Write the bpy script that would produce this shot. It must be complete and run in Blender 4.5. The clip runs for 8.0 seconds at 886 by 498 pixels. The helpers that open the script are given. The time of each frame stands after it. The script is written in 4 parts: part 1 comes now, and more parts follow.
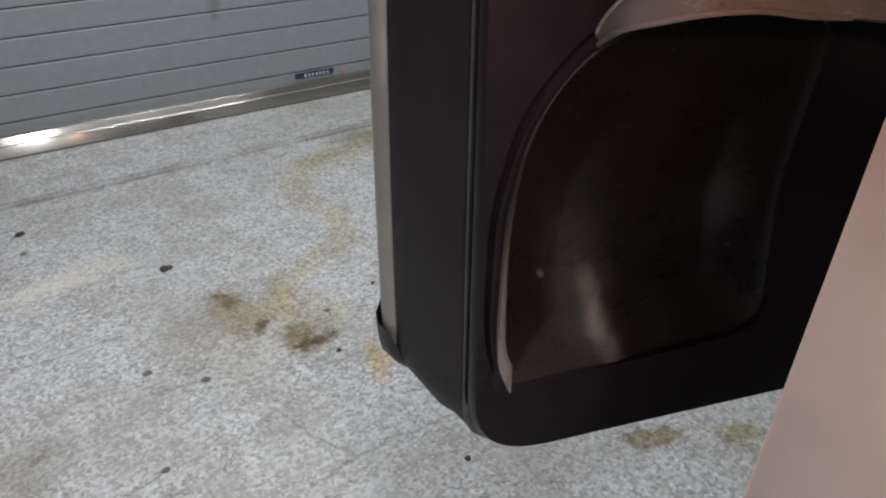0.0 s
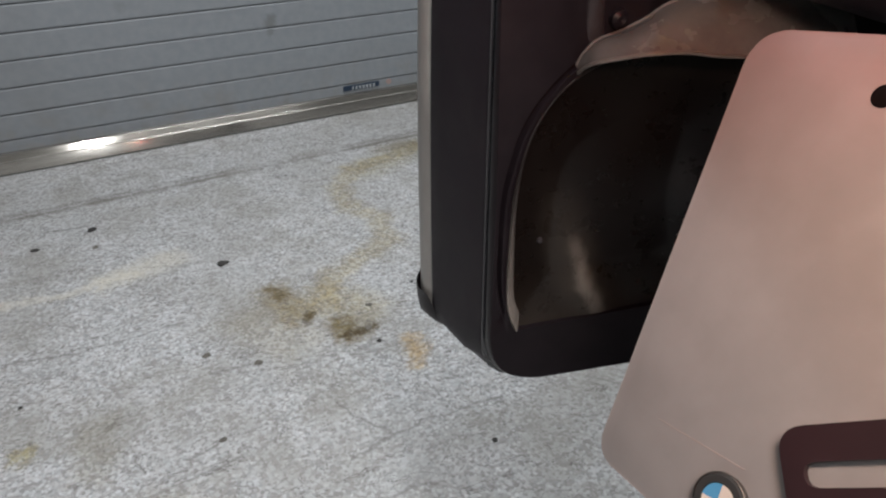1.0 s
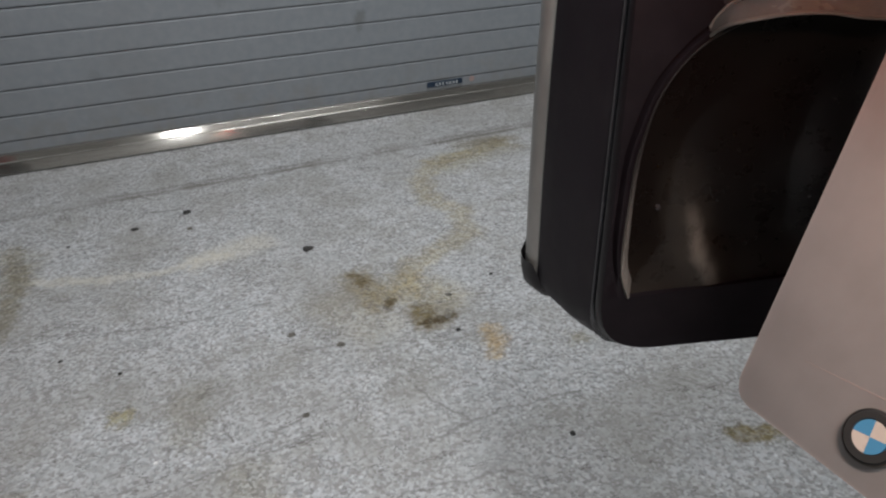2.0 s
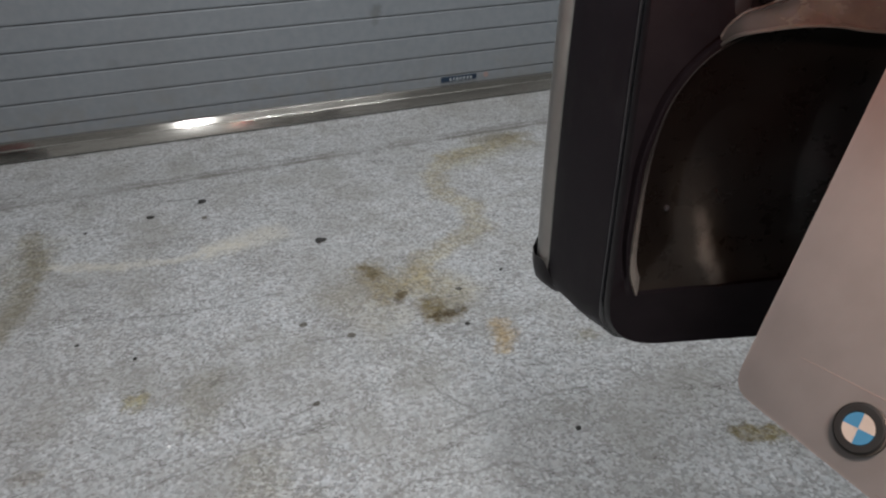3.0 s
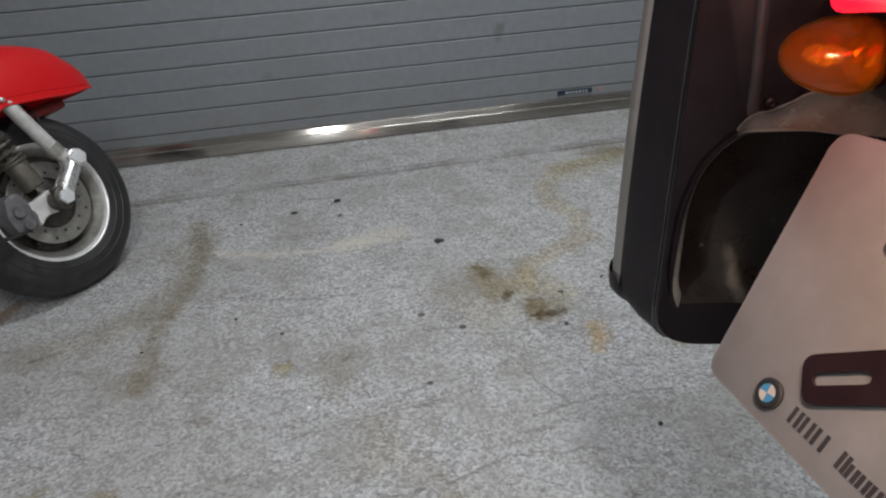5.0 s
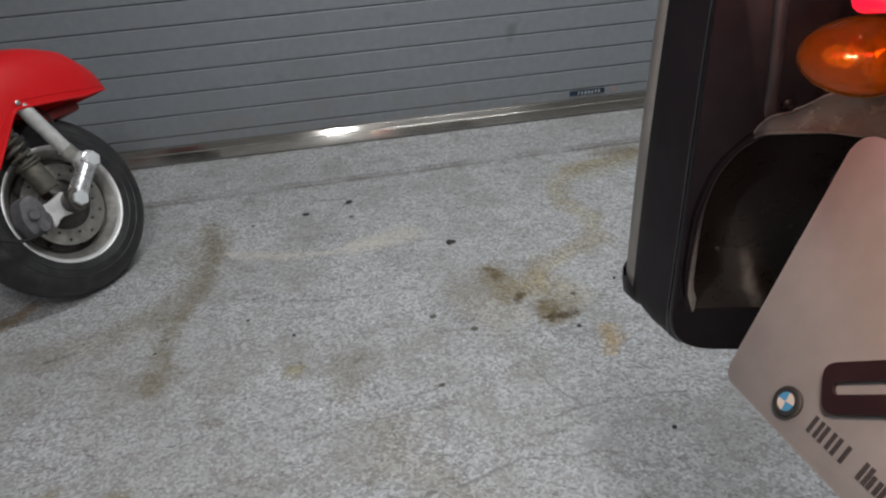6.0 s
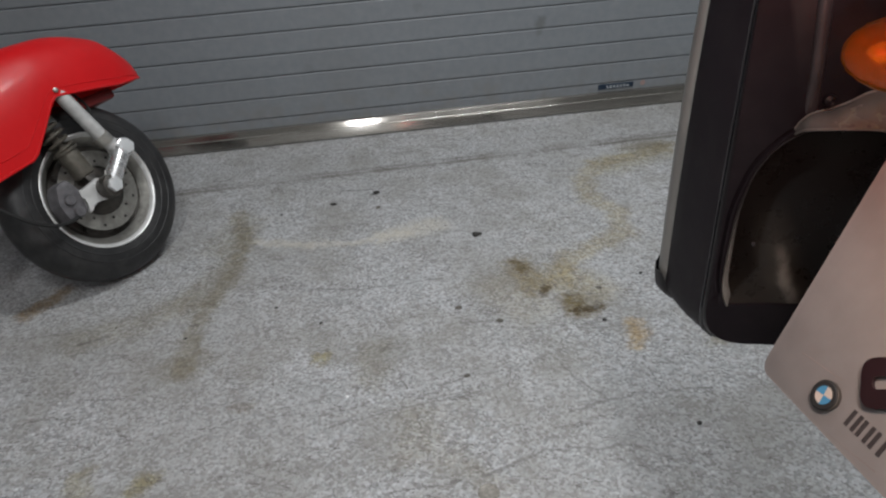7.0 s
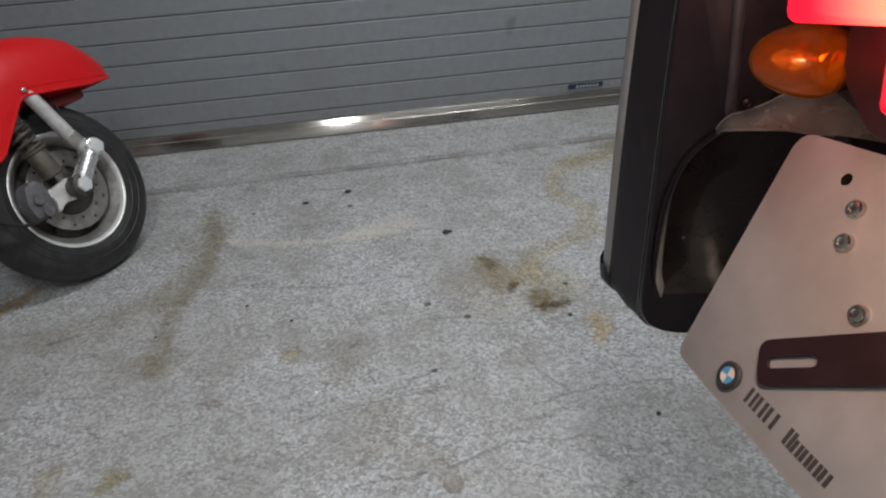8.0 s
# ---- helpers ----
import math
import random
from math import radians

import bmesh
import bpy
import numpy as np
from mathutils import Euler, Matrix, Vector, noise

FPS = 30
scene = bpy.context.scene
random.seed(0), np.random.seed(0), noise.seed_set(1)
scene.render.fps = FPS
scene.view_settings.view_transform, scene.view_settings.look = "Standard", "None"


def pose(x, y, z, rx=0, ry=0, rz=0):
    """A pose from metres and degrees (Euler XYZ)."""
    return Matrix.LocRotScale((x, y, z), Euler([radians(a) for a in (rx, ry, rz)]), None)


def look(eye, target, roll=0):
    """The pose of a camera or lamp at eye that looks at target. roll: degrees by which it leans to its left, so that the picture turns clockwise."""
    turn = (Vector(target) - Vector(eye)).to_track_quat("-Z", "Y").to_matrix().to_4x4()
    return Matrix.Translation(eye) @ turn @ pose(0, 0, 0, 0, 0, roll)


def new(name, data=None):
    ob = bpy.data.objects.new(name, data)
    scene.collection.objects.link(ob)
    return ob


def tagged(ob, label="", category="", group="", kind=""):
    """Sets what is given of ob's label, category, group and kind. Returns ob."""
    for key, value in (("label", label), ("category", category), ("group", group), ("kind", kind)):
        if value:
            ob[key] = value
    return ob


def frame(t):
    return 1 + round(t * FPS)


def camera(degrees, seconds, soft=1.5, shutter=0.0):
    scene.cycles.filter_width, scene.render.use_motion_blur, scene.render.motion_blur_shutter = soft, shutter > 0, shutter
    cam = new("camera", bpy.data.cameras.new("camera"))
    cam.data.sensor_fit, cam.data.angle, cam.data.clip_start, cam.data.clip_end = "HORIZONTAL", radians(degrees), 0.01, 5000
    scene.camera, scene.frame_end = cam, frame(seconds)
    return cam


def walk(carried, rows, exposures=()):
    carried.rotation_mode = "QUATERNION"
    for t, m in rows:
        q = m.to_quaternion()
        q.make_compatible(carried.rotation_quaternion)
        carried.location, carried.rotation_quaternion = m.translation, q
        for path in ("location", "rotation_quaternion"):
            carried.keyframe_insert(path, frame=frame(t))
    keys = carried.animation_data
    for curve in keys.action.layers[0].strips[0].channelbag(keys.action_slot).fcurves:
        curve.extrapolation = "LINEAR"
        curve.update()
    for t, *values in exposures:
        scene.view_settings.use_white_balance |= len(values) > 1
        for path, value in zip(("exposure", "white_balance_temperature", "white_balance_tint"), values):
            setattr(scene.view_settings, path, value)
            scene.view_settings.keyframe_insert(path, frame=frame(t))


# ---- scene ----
cam = camera(64.8, 8.0, soft=2.2)
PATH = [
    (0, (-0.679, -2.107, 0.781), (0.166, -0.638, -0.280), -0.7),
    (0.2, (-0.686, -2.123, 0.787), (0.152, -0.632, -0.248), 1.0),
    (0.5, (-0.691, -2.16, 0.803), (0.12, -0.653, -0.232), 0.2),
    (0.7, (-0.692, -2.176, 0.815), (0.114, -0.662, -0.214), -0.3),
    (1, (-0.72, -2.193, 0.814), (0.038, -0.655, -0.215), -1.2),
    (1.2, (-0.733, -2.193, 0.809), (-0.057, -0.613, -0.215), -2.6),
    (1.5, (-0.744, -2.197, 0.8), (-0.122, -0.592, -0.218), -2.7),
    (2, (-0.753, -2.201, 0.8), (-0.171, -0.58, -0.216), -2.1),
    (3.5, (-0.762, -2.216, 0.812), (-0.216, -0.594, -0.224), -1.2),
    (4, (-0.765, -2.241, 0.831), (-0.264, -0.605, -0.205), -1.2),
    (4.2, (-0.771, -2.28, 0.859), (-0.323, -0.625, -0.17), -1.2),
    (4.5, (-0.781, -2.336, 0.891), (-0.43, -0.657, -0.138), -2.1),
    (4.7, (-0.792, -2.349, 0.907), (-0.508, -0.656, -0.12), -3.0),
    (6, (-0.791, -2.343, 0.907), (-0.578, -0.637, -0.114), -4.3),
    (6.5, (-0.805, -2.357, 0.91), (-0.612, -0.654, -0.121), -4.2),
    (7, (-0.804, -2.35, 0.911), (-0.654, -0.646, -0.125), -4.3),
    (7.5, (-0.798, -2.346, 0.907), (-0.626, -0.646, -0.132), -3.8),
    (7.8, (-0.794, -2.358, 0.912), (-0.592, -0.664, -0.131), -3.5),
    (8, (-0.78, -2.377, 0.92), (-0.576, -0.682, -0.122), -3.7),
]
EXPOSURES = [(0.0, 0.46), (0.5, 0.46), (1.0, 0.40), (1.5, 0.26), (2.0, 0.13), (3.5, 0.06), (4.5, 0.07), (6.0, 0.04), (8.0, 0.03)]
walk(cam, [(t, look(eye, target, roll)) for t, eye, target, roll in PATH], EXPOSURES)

# ---------------------------------------------------------------- world and light
world = bpy.data.worlds.new("night_outside")
world.use_nodes = True
world.node_tree.nodes["Background"].inputs[0].default_value = (0.35, 0.42, 0.55, 1)
world.node_tree.nodes["Background"].inputs[1].default_value = 0.05
scene.world = world

ROOM = (-3.4, 2.2, -4.6, 0.0, 2.6)          # x0, x1, y0, y1, height


def tube_lamp(x, y, power, yaw=0.0):
    light = bpy.data.lights.new("tube_light", "AREA")
    light.shape, light.size, light.size_y = "RECTANGLE", 1.15, 0.03
    light.energy, light.color = 0.5 * power, (0.965, 0.985, 1.0)
    for side in (-0.055, 0.055):
        ob = new("tube_light", light)
        ob.matrix_world = pose(x, y, ROOM[4] - 0.1, 0, 0, yaw) @ Matrix.Translation((0, side, 0))


LAMPS = [(-0.10, -1.00, 30.0, 0), (-0.90, -3.1, 37.0, 90)]
for lx, ly, power, turn in LAMPS:
    tube_lamp(lx, ly, power, turn)


# ---------------------------------------------------------------- node helpers
class Nodes:
    """Short calls to build a node tree."""

    def __init__(self, name):
        self.mat = bpy.data.materials.new(name)
        self.mat.use_nodes = True
        self.tree = self.mat.node_tree
        self.bsdf = self.tree.nodes["Principled BSDF"]
        self.out = self.tree.nodes["Material Output"]

    def add(self, kind, props=None, **sockets):
        n = self.tree.nodes.new(kind)
        for k, v in (props or {}).items():
            setattr(n, k, v)
        for k, v in sockets.items():
            self.put(n, k, v)
        return n

    def put(self, n, key, v):
        sock = n.inputs[int(key[1:])] if key[0] == "i" and key[1:].isdigit() else n.inputs[key.replace("_", " ")]
        if isinstance(v, bpy.types.NodeSocket):
            self.tree.links.new(v, sock)
        else:
            sock.default_value = v

    def math(self, op, a, b=0.0, clamp=False):
        n = self.add("ShaderNodeMath", {"operation": op, "use_clamp": clamp}, i0=a, i1=b)
        if op.startswith("SMOOTH"):
            n.inputs[2].default_value = 0.012
        return n.outputs[0]

    def vec(self, op, a, b=(0, 0, 0)):
        n = self.add("ShaderNodeVectorMath", {"operation": op}, i0=a, i1=b)
        return n.outputs["Value"] if op in ("LENGTH", "DISTANCE", "DOT_PRODUCT") else n.outputs[0]

    def noise(self, co, scale, detail=3.0, rough=0.55):
        return self.add("ShaderNodeTexNoise", Vector=co, Scale=scale, Detail=detail, Roughness=rough)

    def ramp(self, v, lo, hi, a=0.0, b=1.0):
        n = self.add("ShaderNodeMapRange", {"interpolation_type": "SMOOTHSTEP"}, Value=v)
        n.inputs["From Min"].default_value, n.inputs["From Max"].default_value = lo, hi
        n.inputs["To Min"].default_value, n.inputs["To Max"].default_value = a, b
        return n.outputs[0]

    def mix(self, f, a, b, mode="MIX"):
        n = self.add("ShaderNodeMix", {"data_type": "RGBA", "blend_type": mode})
        self.put(n, "i0", f), self.put(n, "i6", a), self.put(n, "i7", b)
        return n.outputs[2]

    def bump(self, h, strength, distance):
        n = self.add("ShaderNodeBump", Height=h, Strength=strength, Distance=distance)
        self.put(self.bsdf, "Normal", n.outputs[0])

    def place(self, world_space=False):
        if world_space:
            return self.add("ShaderNodeNewGeometry").outputs["Position"]
        return self.add("ShaderNodeTexCoord").outputs["Object"]


def rgb(r, g, b):
    return (r, g, b, 1)


def plain(name, colour, rough=0.5, metal=0.0, grain=0.06, scale=60.0, bump=0.0, bump_scale=400.0, coat=0.0, dust=0.0, dust_colour=(0.3, 0.28, 0.25), spec=0.5):
    """A paint, plastic or metal with uneven colour and gloss, fine relief and a film of dust."""
    n = Nodes(name)
    co = n.place(True)
    fine, wide = n.noise(co, scale, 4).outputs[0], n.noise(co, scale * 0.13, 3).outputs[0]
    both = n.math("ADD", n.math("MULTIPLY", fine, 0.5), n.math("MULTIPLY", wide, 0.5))
    dark = rgb(*[c * (1 - 2 * grain) for c in colour])
    light = rgb(*[min(1, c * (1 + 2 * grain)) for c in colour])
    col = n.mix(n.ramp(both, 0.3, 0.7), dark, light)
    if dust:
        col = n.mix(n.math("MULTIPLY", n.ramp(n.noise(co, 23, 6, 0.7).outputs[0], 0.42, 0.75), dust), col, rgb(*dust_colour))
    n.put(n.bsdf, "Base Color", col)
    n.put(n.bsdf, "Roughness", n.ramp(both, 0.25, 0.75, max(0.02, rough - 0.07), min(1, rough + 0.07)))
    n.put(n.bsdf, "Metallic", metal)
    n.put(n.bsdf, "Specular IOR Level", spec)
    if coat:
        n.put(n.bsdf, "Coat Weight", coat)
        n.put(n.bsdf, "Coat Roughness", 0.08)
    if bump:
        n.bump(n.noise(co, bump_scale, 2).outputs[0], bump, 0.001)
    return n.mat


def brushed_steel():
    """Stainless sheet brushed upright, dulled by dirt, that smears lamps into upright bands."""
    n = Nodes("brushed_stainless")
    p = n.place(True)
    line = n.noise(n.vec("MULTIPLY", p, (900.0, 2.0, 2.0)), 1.0, 2).outputs[0]
    dirt = n.noise(n.vec("MULTIPLY", p, (6.0, 30.0, 60.0)), 1.0, 5, 0.65).outputs[0]
    wide = n.noise(n.vec("MULTIPLY", p, (5.0, 1.0, 1.0)), 1.0, 3).outputs[0]
    col = n.mix(n.ramp(dirt, 0.4, 0.75), rgb(0.46, 0.44, 0.41), rgb(0.33, 0.305, 0.27))
    n.put(n.bsdf, "Base Color", n.mix(n.ramp(line, 0.3, 0.7, 0.0, 0.3), col, rgb(0.58, 0.55, 0.51)))
    n.put(n.bsdf, "Metallic", n.ramp(dirt, 0.4, 0.8, 0.95, 0.75))
    n.put(n.bsdf, "Roughness", n.ramp(wide, 0.3, 0.7, 0.155, 0.18))
    n.put(n.bsdf, "Anisotropic", 1.0)
    n.put(n.bsdf, "Tangent", n.add("ShaderNodeCombineXYZ", X=0.0, Y=0.0, Z=1.0).outputs[0])
    return n.mat


def shutter_paint():
    """Grey coil-coated steel with dust, scuffs and two dark smudges."""
    n = Nodes("grey_shutter_paint")
    p = n.place(True)
    fine, wide = n.noise(p, 40, 4).outputs[0], n.noise(p, 3, 5, 0.6).outputs[0]
    col = n.mix(n.ramp(fine, 0.3, 0.7), rgb(0.205, 0.222, 0.242), rgb(0.232, 0.248, 0.266))
    col = n.mix(n.ramp(wide, 0.45, 0.75, 0.0, 0.35), col, rgb(0.185, 0.19, 0.195))
    low = n.add("ShaderNodeSeparateXYZ", Vector=p).outputs[2]
    col = n.mix(n.math("MULTIPLY", n.ramp(low, 0.05, 0.24, 0.5, 0.0), n.ramp(n.noise(p, 14, 5, 0.7).outputs[0], 0.4, 0.7)), col, rgb(0.20, 0.185, 0.165))
    rough = n.vec("ADD", p, n.vec("MULTIPLY", n.vec("SUBTRACT", n.noise(p, 40, 4).outputs["Color"], (0.5, 0.5, 0.5)), (0.05, 0.05, 0.05)))
    for at, size, amount in (((-0.21, 0, 0.320), 0.022, 0.5), ((-0.215, 0, 0.29), 0.014, 0.35), ((-1.0, 0, 0.245), 0.02, 0.2), ((-0.62, 0, 0.41), 0.018, 0.2)):
        m = n.ramp(n.vec("DISTANCE", rough, at), 0.3 * size, 1.3 * size, amount, 0.0)
        col = n.mix(m, col, rgb(0.09, 0.085, 0.08))
    n.put(n.bsdf, "Base Color", col)
    n.put(n.bsdf, "Roughness", n.ramp(wide, 0.3, 0.7, 0.38, 0.5))
    n.bump(n.noise(p, 160, 2).outputs[0], 0.12, 0.001)
    return n.mat


# ---------------------------------------------------------------- floor material
def floor_material():
    n = Nodes("worn_speckled_floor")
    p = n.place(True)
    # speckle: short pale, warm and dark flakes pressed into a grey sheet
    warp = n.noise(p, 75, 2).outputs["Color"]
    q = n.vec("ADD", p, n.vec("MULTIPLY", n.vec("SUBTRACT", warp, (0.5, 0.5, 0.5)), (0.007, 0.007, 0.007)))
    cells = n.add("ShaderNodeTexVoronoi", {"feature": "SMOOTH_F1"}, Vector=q, Scale=190.0, Randomness=1.0, Smoothness=0.25)
    parts = n.add("ShaderNodeSeparateColor", Color=cells.outputs["Color"])
    flake, tint = parts.outputs[0], parts.outputs[1]
    fine = n.noise(q, 210, 3, 0.6).outputs[0]
    mid = n.noise(p, 48, 4, 0.6).outputs[0]
    cloud = n.noise(p, 17, 5, 0.62).outputs[0]
    wide = n.noise(p, 2.2, 5, 0.6).outputs[0]
    v = n.math("ADD", n.math("MULTIPLY", flake, 0.55), n.math("MULTIPLY", fine, 0.45))
    v = n.math("ADD", v, n.math("MULTIPLY", n.math("SUBTRACT", mid, 0.5), 0.26))
    v = n.math("ADD", v, n.math("MULTIPLY", n.math("SUBTRACT", cloud, 0.5), 0.30))
    col = n.mix(n.ramp(v, 0.16, 0.84), rgb(*FLOOR_DARK), rgb(*FLOOR_LIGHT))
    col = n.mix(n.ramp(tint, 0.45, 0.85, 0.0, 0.40), col, rgb(0.385, 0.365, 0.355))
    col = n.mix(n.ramp(tint, 0.35, 0.1, 0.0, 0.30), col, rgb(0.40, 0.43, 0.445))
    # sparse white chips and dark pits among the flakes
    chips = n.add("ShaderNodeTexVoronoi", {"feature": "F1"}, Vector=q, Scale=105.0, Randomness=1.0)
    pick = n.add("ShaderNodeSeparateColor", Color=chips.outputs["Color"])
    near = n.ramp(chips.outputs["Distance"], 0.22, 0.42, 1.0, 0.0)
    col = n.mix(n.math("MULTIPLY", near, n.ramp(pick.outputs[0], 0.74, 0.80, 0.0, 0.65)), col, rgb(0.70, 0.715, 0.72))
    col = n.mix(n.math("MULTIPLY", near, n.ramp(pick.outputs[1], 0.86, 0.90, 0.0, 0.55)), col, rgb(0.15, 0.145, 0.135))
    # warm dirt film and cooler clean areas, in cloudy patches
    film = n.noise(p, 5.5, 7, 0.68).outputs[0]
    col = n.mix(n.ramp(wide, 0.42, 0.62, 0.0, 0.35), col, rgb(0.285, 0.278, 0.265))
    col = n.mix(n.ramp(film, 0.45, 0.64, 0.0, 0.50), col, rgb(0.265, 0.255, 0.232))
    col = n.mix(n.ramp(film, 0.34, 0.46, 0.30, 0.0), col, rgb(0.40, 0.415, 0.42))

    # ragged distance field for stains
    rag = n.noise(p, 20, 8, 0.78).outputs["Color"]
    rag = n.add("ShaderNodeVectorMath", {"operation": "SCALE"}, i0=n.vec("SUBTRACT", rag, (0.5, 0.5, 0.5)))
    rag.inputs["Scale"].default_value = 0.11
    flat = n.add("ShaderNodeVectorMath", {"operation": "MULTIPLY"}, i0=n.vec("ADD", p, rag.outputs[0]), i1=(1, 1, 0)).outputs[0]
    patchy = n.noise(p, 48, 6, 0.75).outputs[0]

    def stroke(a, b):
        """Distance to a bar from a to b, by its axis and its normal alone."""
        a, b = Vector((*a, 0)), Vector((*b, 0))
        half = (b - a).length / 2
        axis = (b - a).normalized()
        side, mid_point = Vector((-axis.y, axis.x, 0)), (a + b) / 2
        across = n.math("ABSOLUTE", n.math("SUBTRACT", n.vec("DOT_PRODUCT", flat, tuple(side)), mid_point.dot(side)))
        past = n.math("SUBTRACT", n.math("ABSOLUTE", n.math("SUBTRACT", n.vec("DOT_PRODUCT", flat, tuple(axis)), mid_point.dot(axis))), half)
        return n.math("SMOOTH_MAX", across, past)

    def stain(points, half, colour, amount, base, soft=0.6):
        dist = None
        pairs = list(zip(points, points[1:])) or [(points[0], (points[0][0] + 0.001, points[0][1]))]
        for a, b in pairs:
            s = stroke(a, b)
            dist = s if dist is None else n.math("MINIMUM", dist, s)
        m = n.ramp(dist, half * (1 - soft), half * (1 + soft), 1.0, 0.0)
        m = n.math("MULTIPLY", m, n.ramp(patchy, 0.36, 0.60, 0.5 * amount, amount))
        return n.mix(m, base, rgb(*colour), "MULTIPLY" if max(colour) <= 1 and colour != PALE else "MIX")

    for points, half, colour, amount in STAINS:
        col = stain(points, half, colour, amount, col)
    # hair cracks and drag marks
    thin = n.add("ShaderNodeVectorMath", {"operation": "SCALE"}, i0=n.vec("SUBTRACT", n.noise(p, 30, 4, 0.6).outputs["Color"], (0.5, 0.5, 0.5)))
    thin.inputs["Scale"].default_value = 0.03
    flat = n.add("ShaderNodeVectorMath", {"operation": "MULTIPLY"}, i0=n.vec("ADD", p, thin.outputs[0]), i1=(1, 1, 0)).outputs[0]
    for points, half, amount in CRACKS:
        dist = None
        for a, b in zip(points, points[1:]):
            d = stroke(a, b)
            dist = d if dist is None else n.math("MINIMUM", dist, d)
        m = n.math("MULTIPLY", n.ramp(dist, 0.4 * half, 1.6 * half, 0.8 * amount, 0.0), n.ramp(patchy, 0.35, 0.6, 0.5, 1.0))
        col = n.mix(m, col, rgb(0.11, 0.105, 0.095))
    # groove of the threshold: a dirty double line along the shutter, deeper in places
    sep = n.add("ShaderNodeSeparateXYZ", Vector=n.vec("ADD", p, n.vec("MULTIPLY", rag.outputs[0], (0.25, 0.25, 0.25))))
    bent = n.math("SUBTRACT", sep.outputs[1], n.math("MULTIPLY", sep.outputs[0], 0.018))
    patches = n.ramp(n.noise(n.vec("MULTIPLY", p, (1.0, 0.2, 1.0)), 4.5, 4).outputs[0], 0.38, 0.60, 0.30, 1.0)
    for at, half, amount in ((0.322, 0.014, 0.75), (0.296, 0.012, 0.35), (0.31, 0.040, 0.30)):
        off = n.math("ABSOLUTE", n.math("ADD", bent, at))
        dirt = n.math("MULTIPLY", n.ramp(off, 0.1 * half, half, amount, 0.0), patches)
        col = n.mix(dirt, col, rgb(0.12, 0.108, 0.09))
    # scattered dark specks and dirt
    gate = film
    m = n.math("MULTIPLY", n.ramp(patchy, 0.585, 0.70, 0, 0.7), n.ramp(gate, 0.40, 0.56, 0.35, 1.0))
    col = n.mix(m, col, rgb(0.1, 0.095, 0.085))
    # fine scratches in three drag directions
    for stretch, turn, level, width, amount, lo in (((1.0, 3.6, 1.0), 0.0, 0.47, 0.0040, 0.75, 0.45), ((1.0, 4.5, 1.0), 0.35, 0.53, 0.0032, 0.7, 0.42), ((3.4, 1.0, 1.0), 0.15, 0.50, 0.0026, 0.6, 0.50)):
        turned = n.add("ShaderNodeVectorRotate", {"rotation_type": "Z_AXIS"}, Vector=p, Angle=turn).outputs[0]
        sc = n.vec("MULTIPLY", turned, stretch)
        crack = n.noise(sc, 3.2, 6, 0.55).outputs[0]
        line = n.ramp(n.math("ABSOLUTE", n.math("SUBTRACT", crack, level)), 0.3 * width, width, amount, 0.0)
        here = n.ramp(n.noise(n.vec("ADD", p, (7.0 * level, turn, 0.0)), 6.0, 5, 0.65).outputs[0], lo, lo + 0.1)
        col = n.mix(n.math("MULTIPLY", line, here), col, rgb(0.09, 0.085, 0.078))
    n.put(n.bsdf, "Base Color", col)
    n.put(n.bsdf, "Roughness", n.ramp(v, 0.2, 0.8, 0.62, 0.42))
    n.put(n.bsdf, "Specular IOR Level", 0.4)
    n.bump(v, 0.1, 0.0012)
    return n.mat


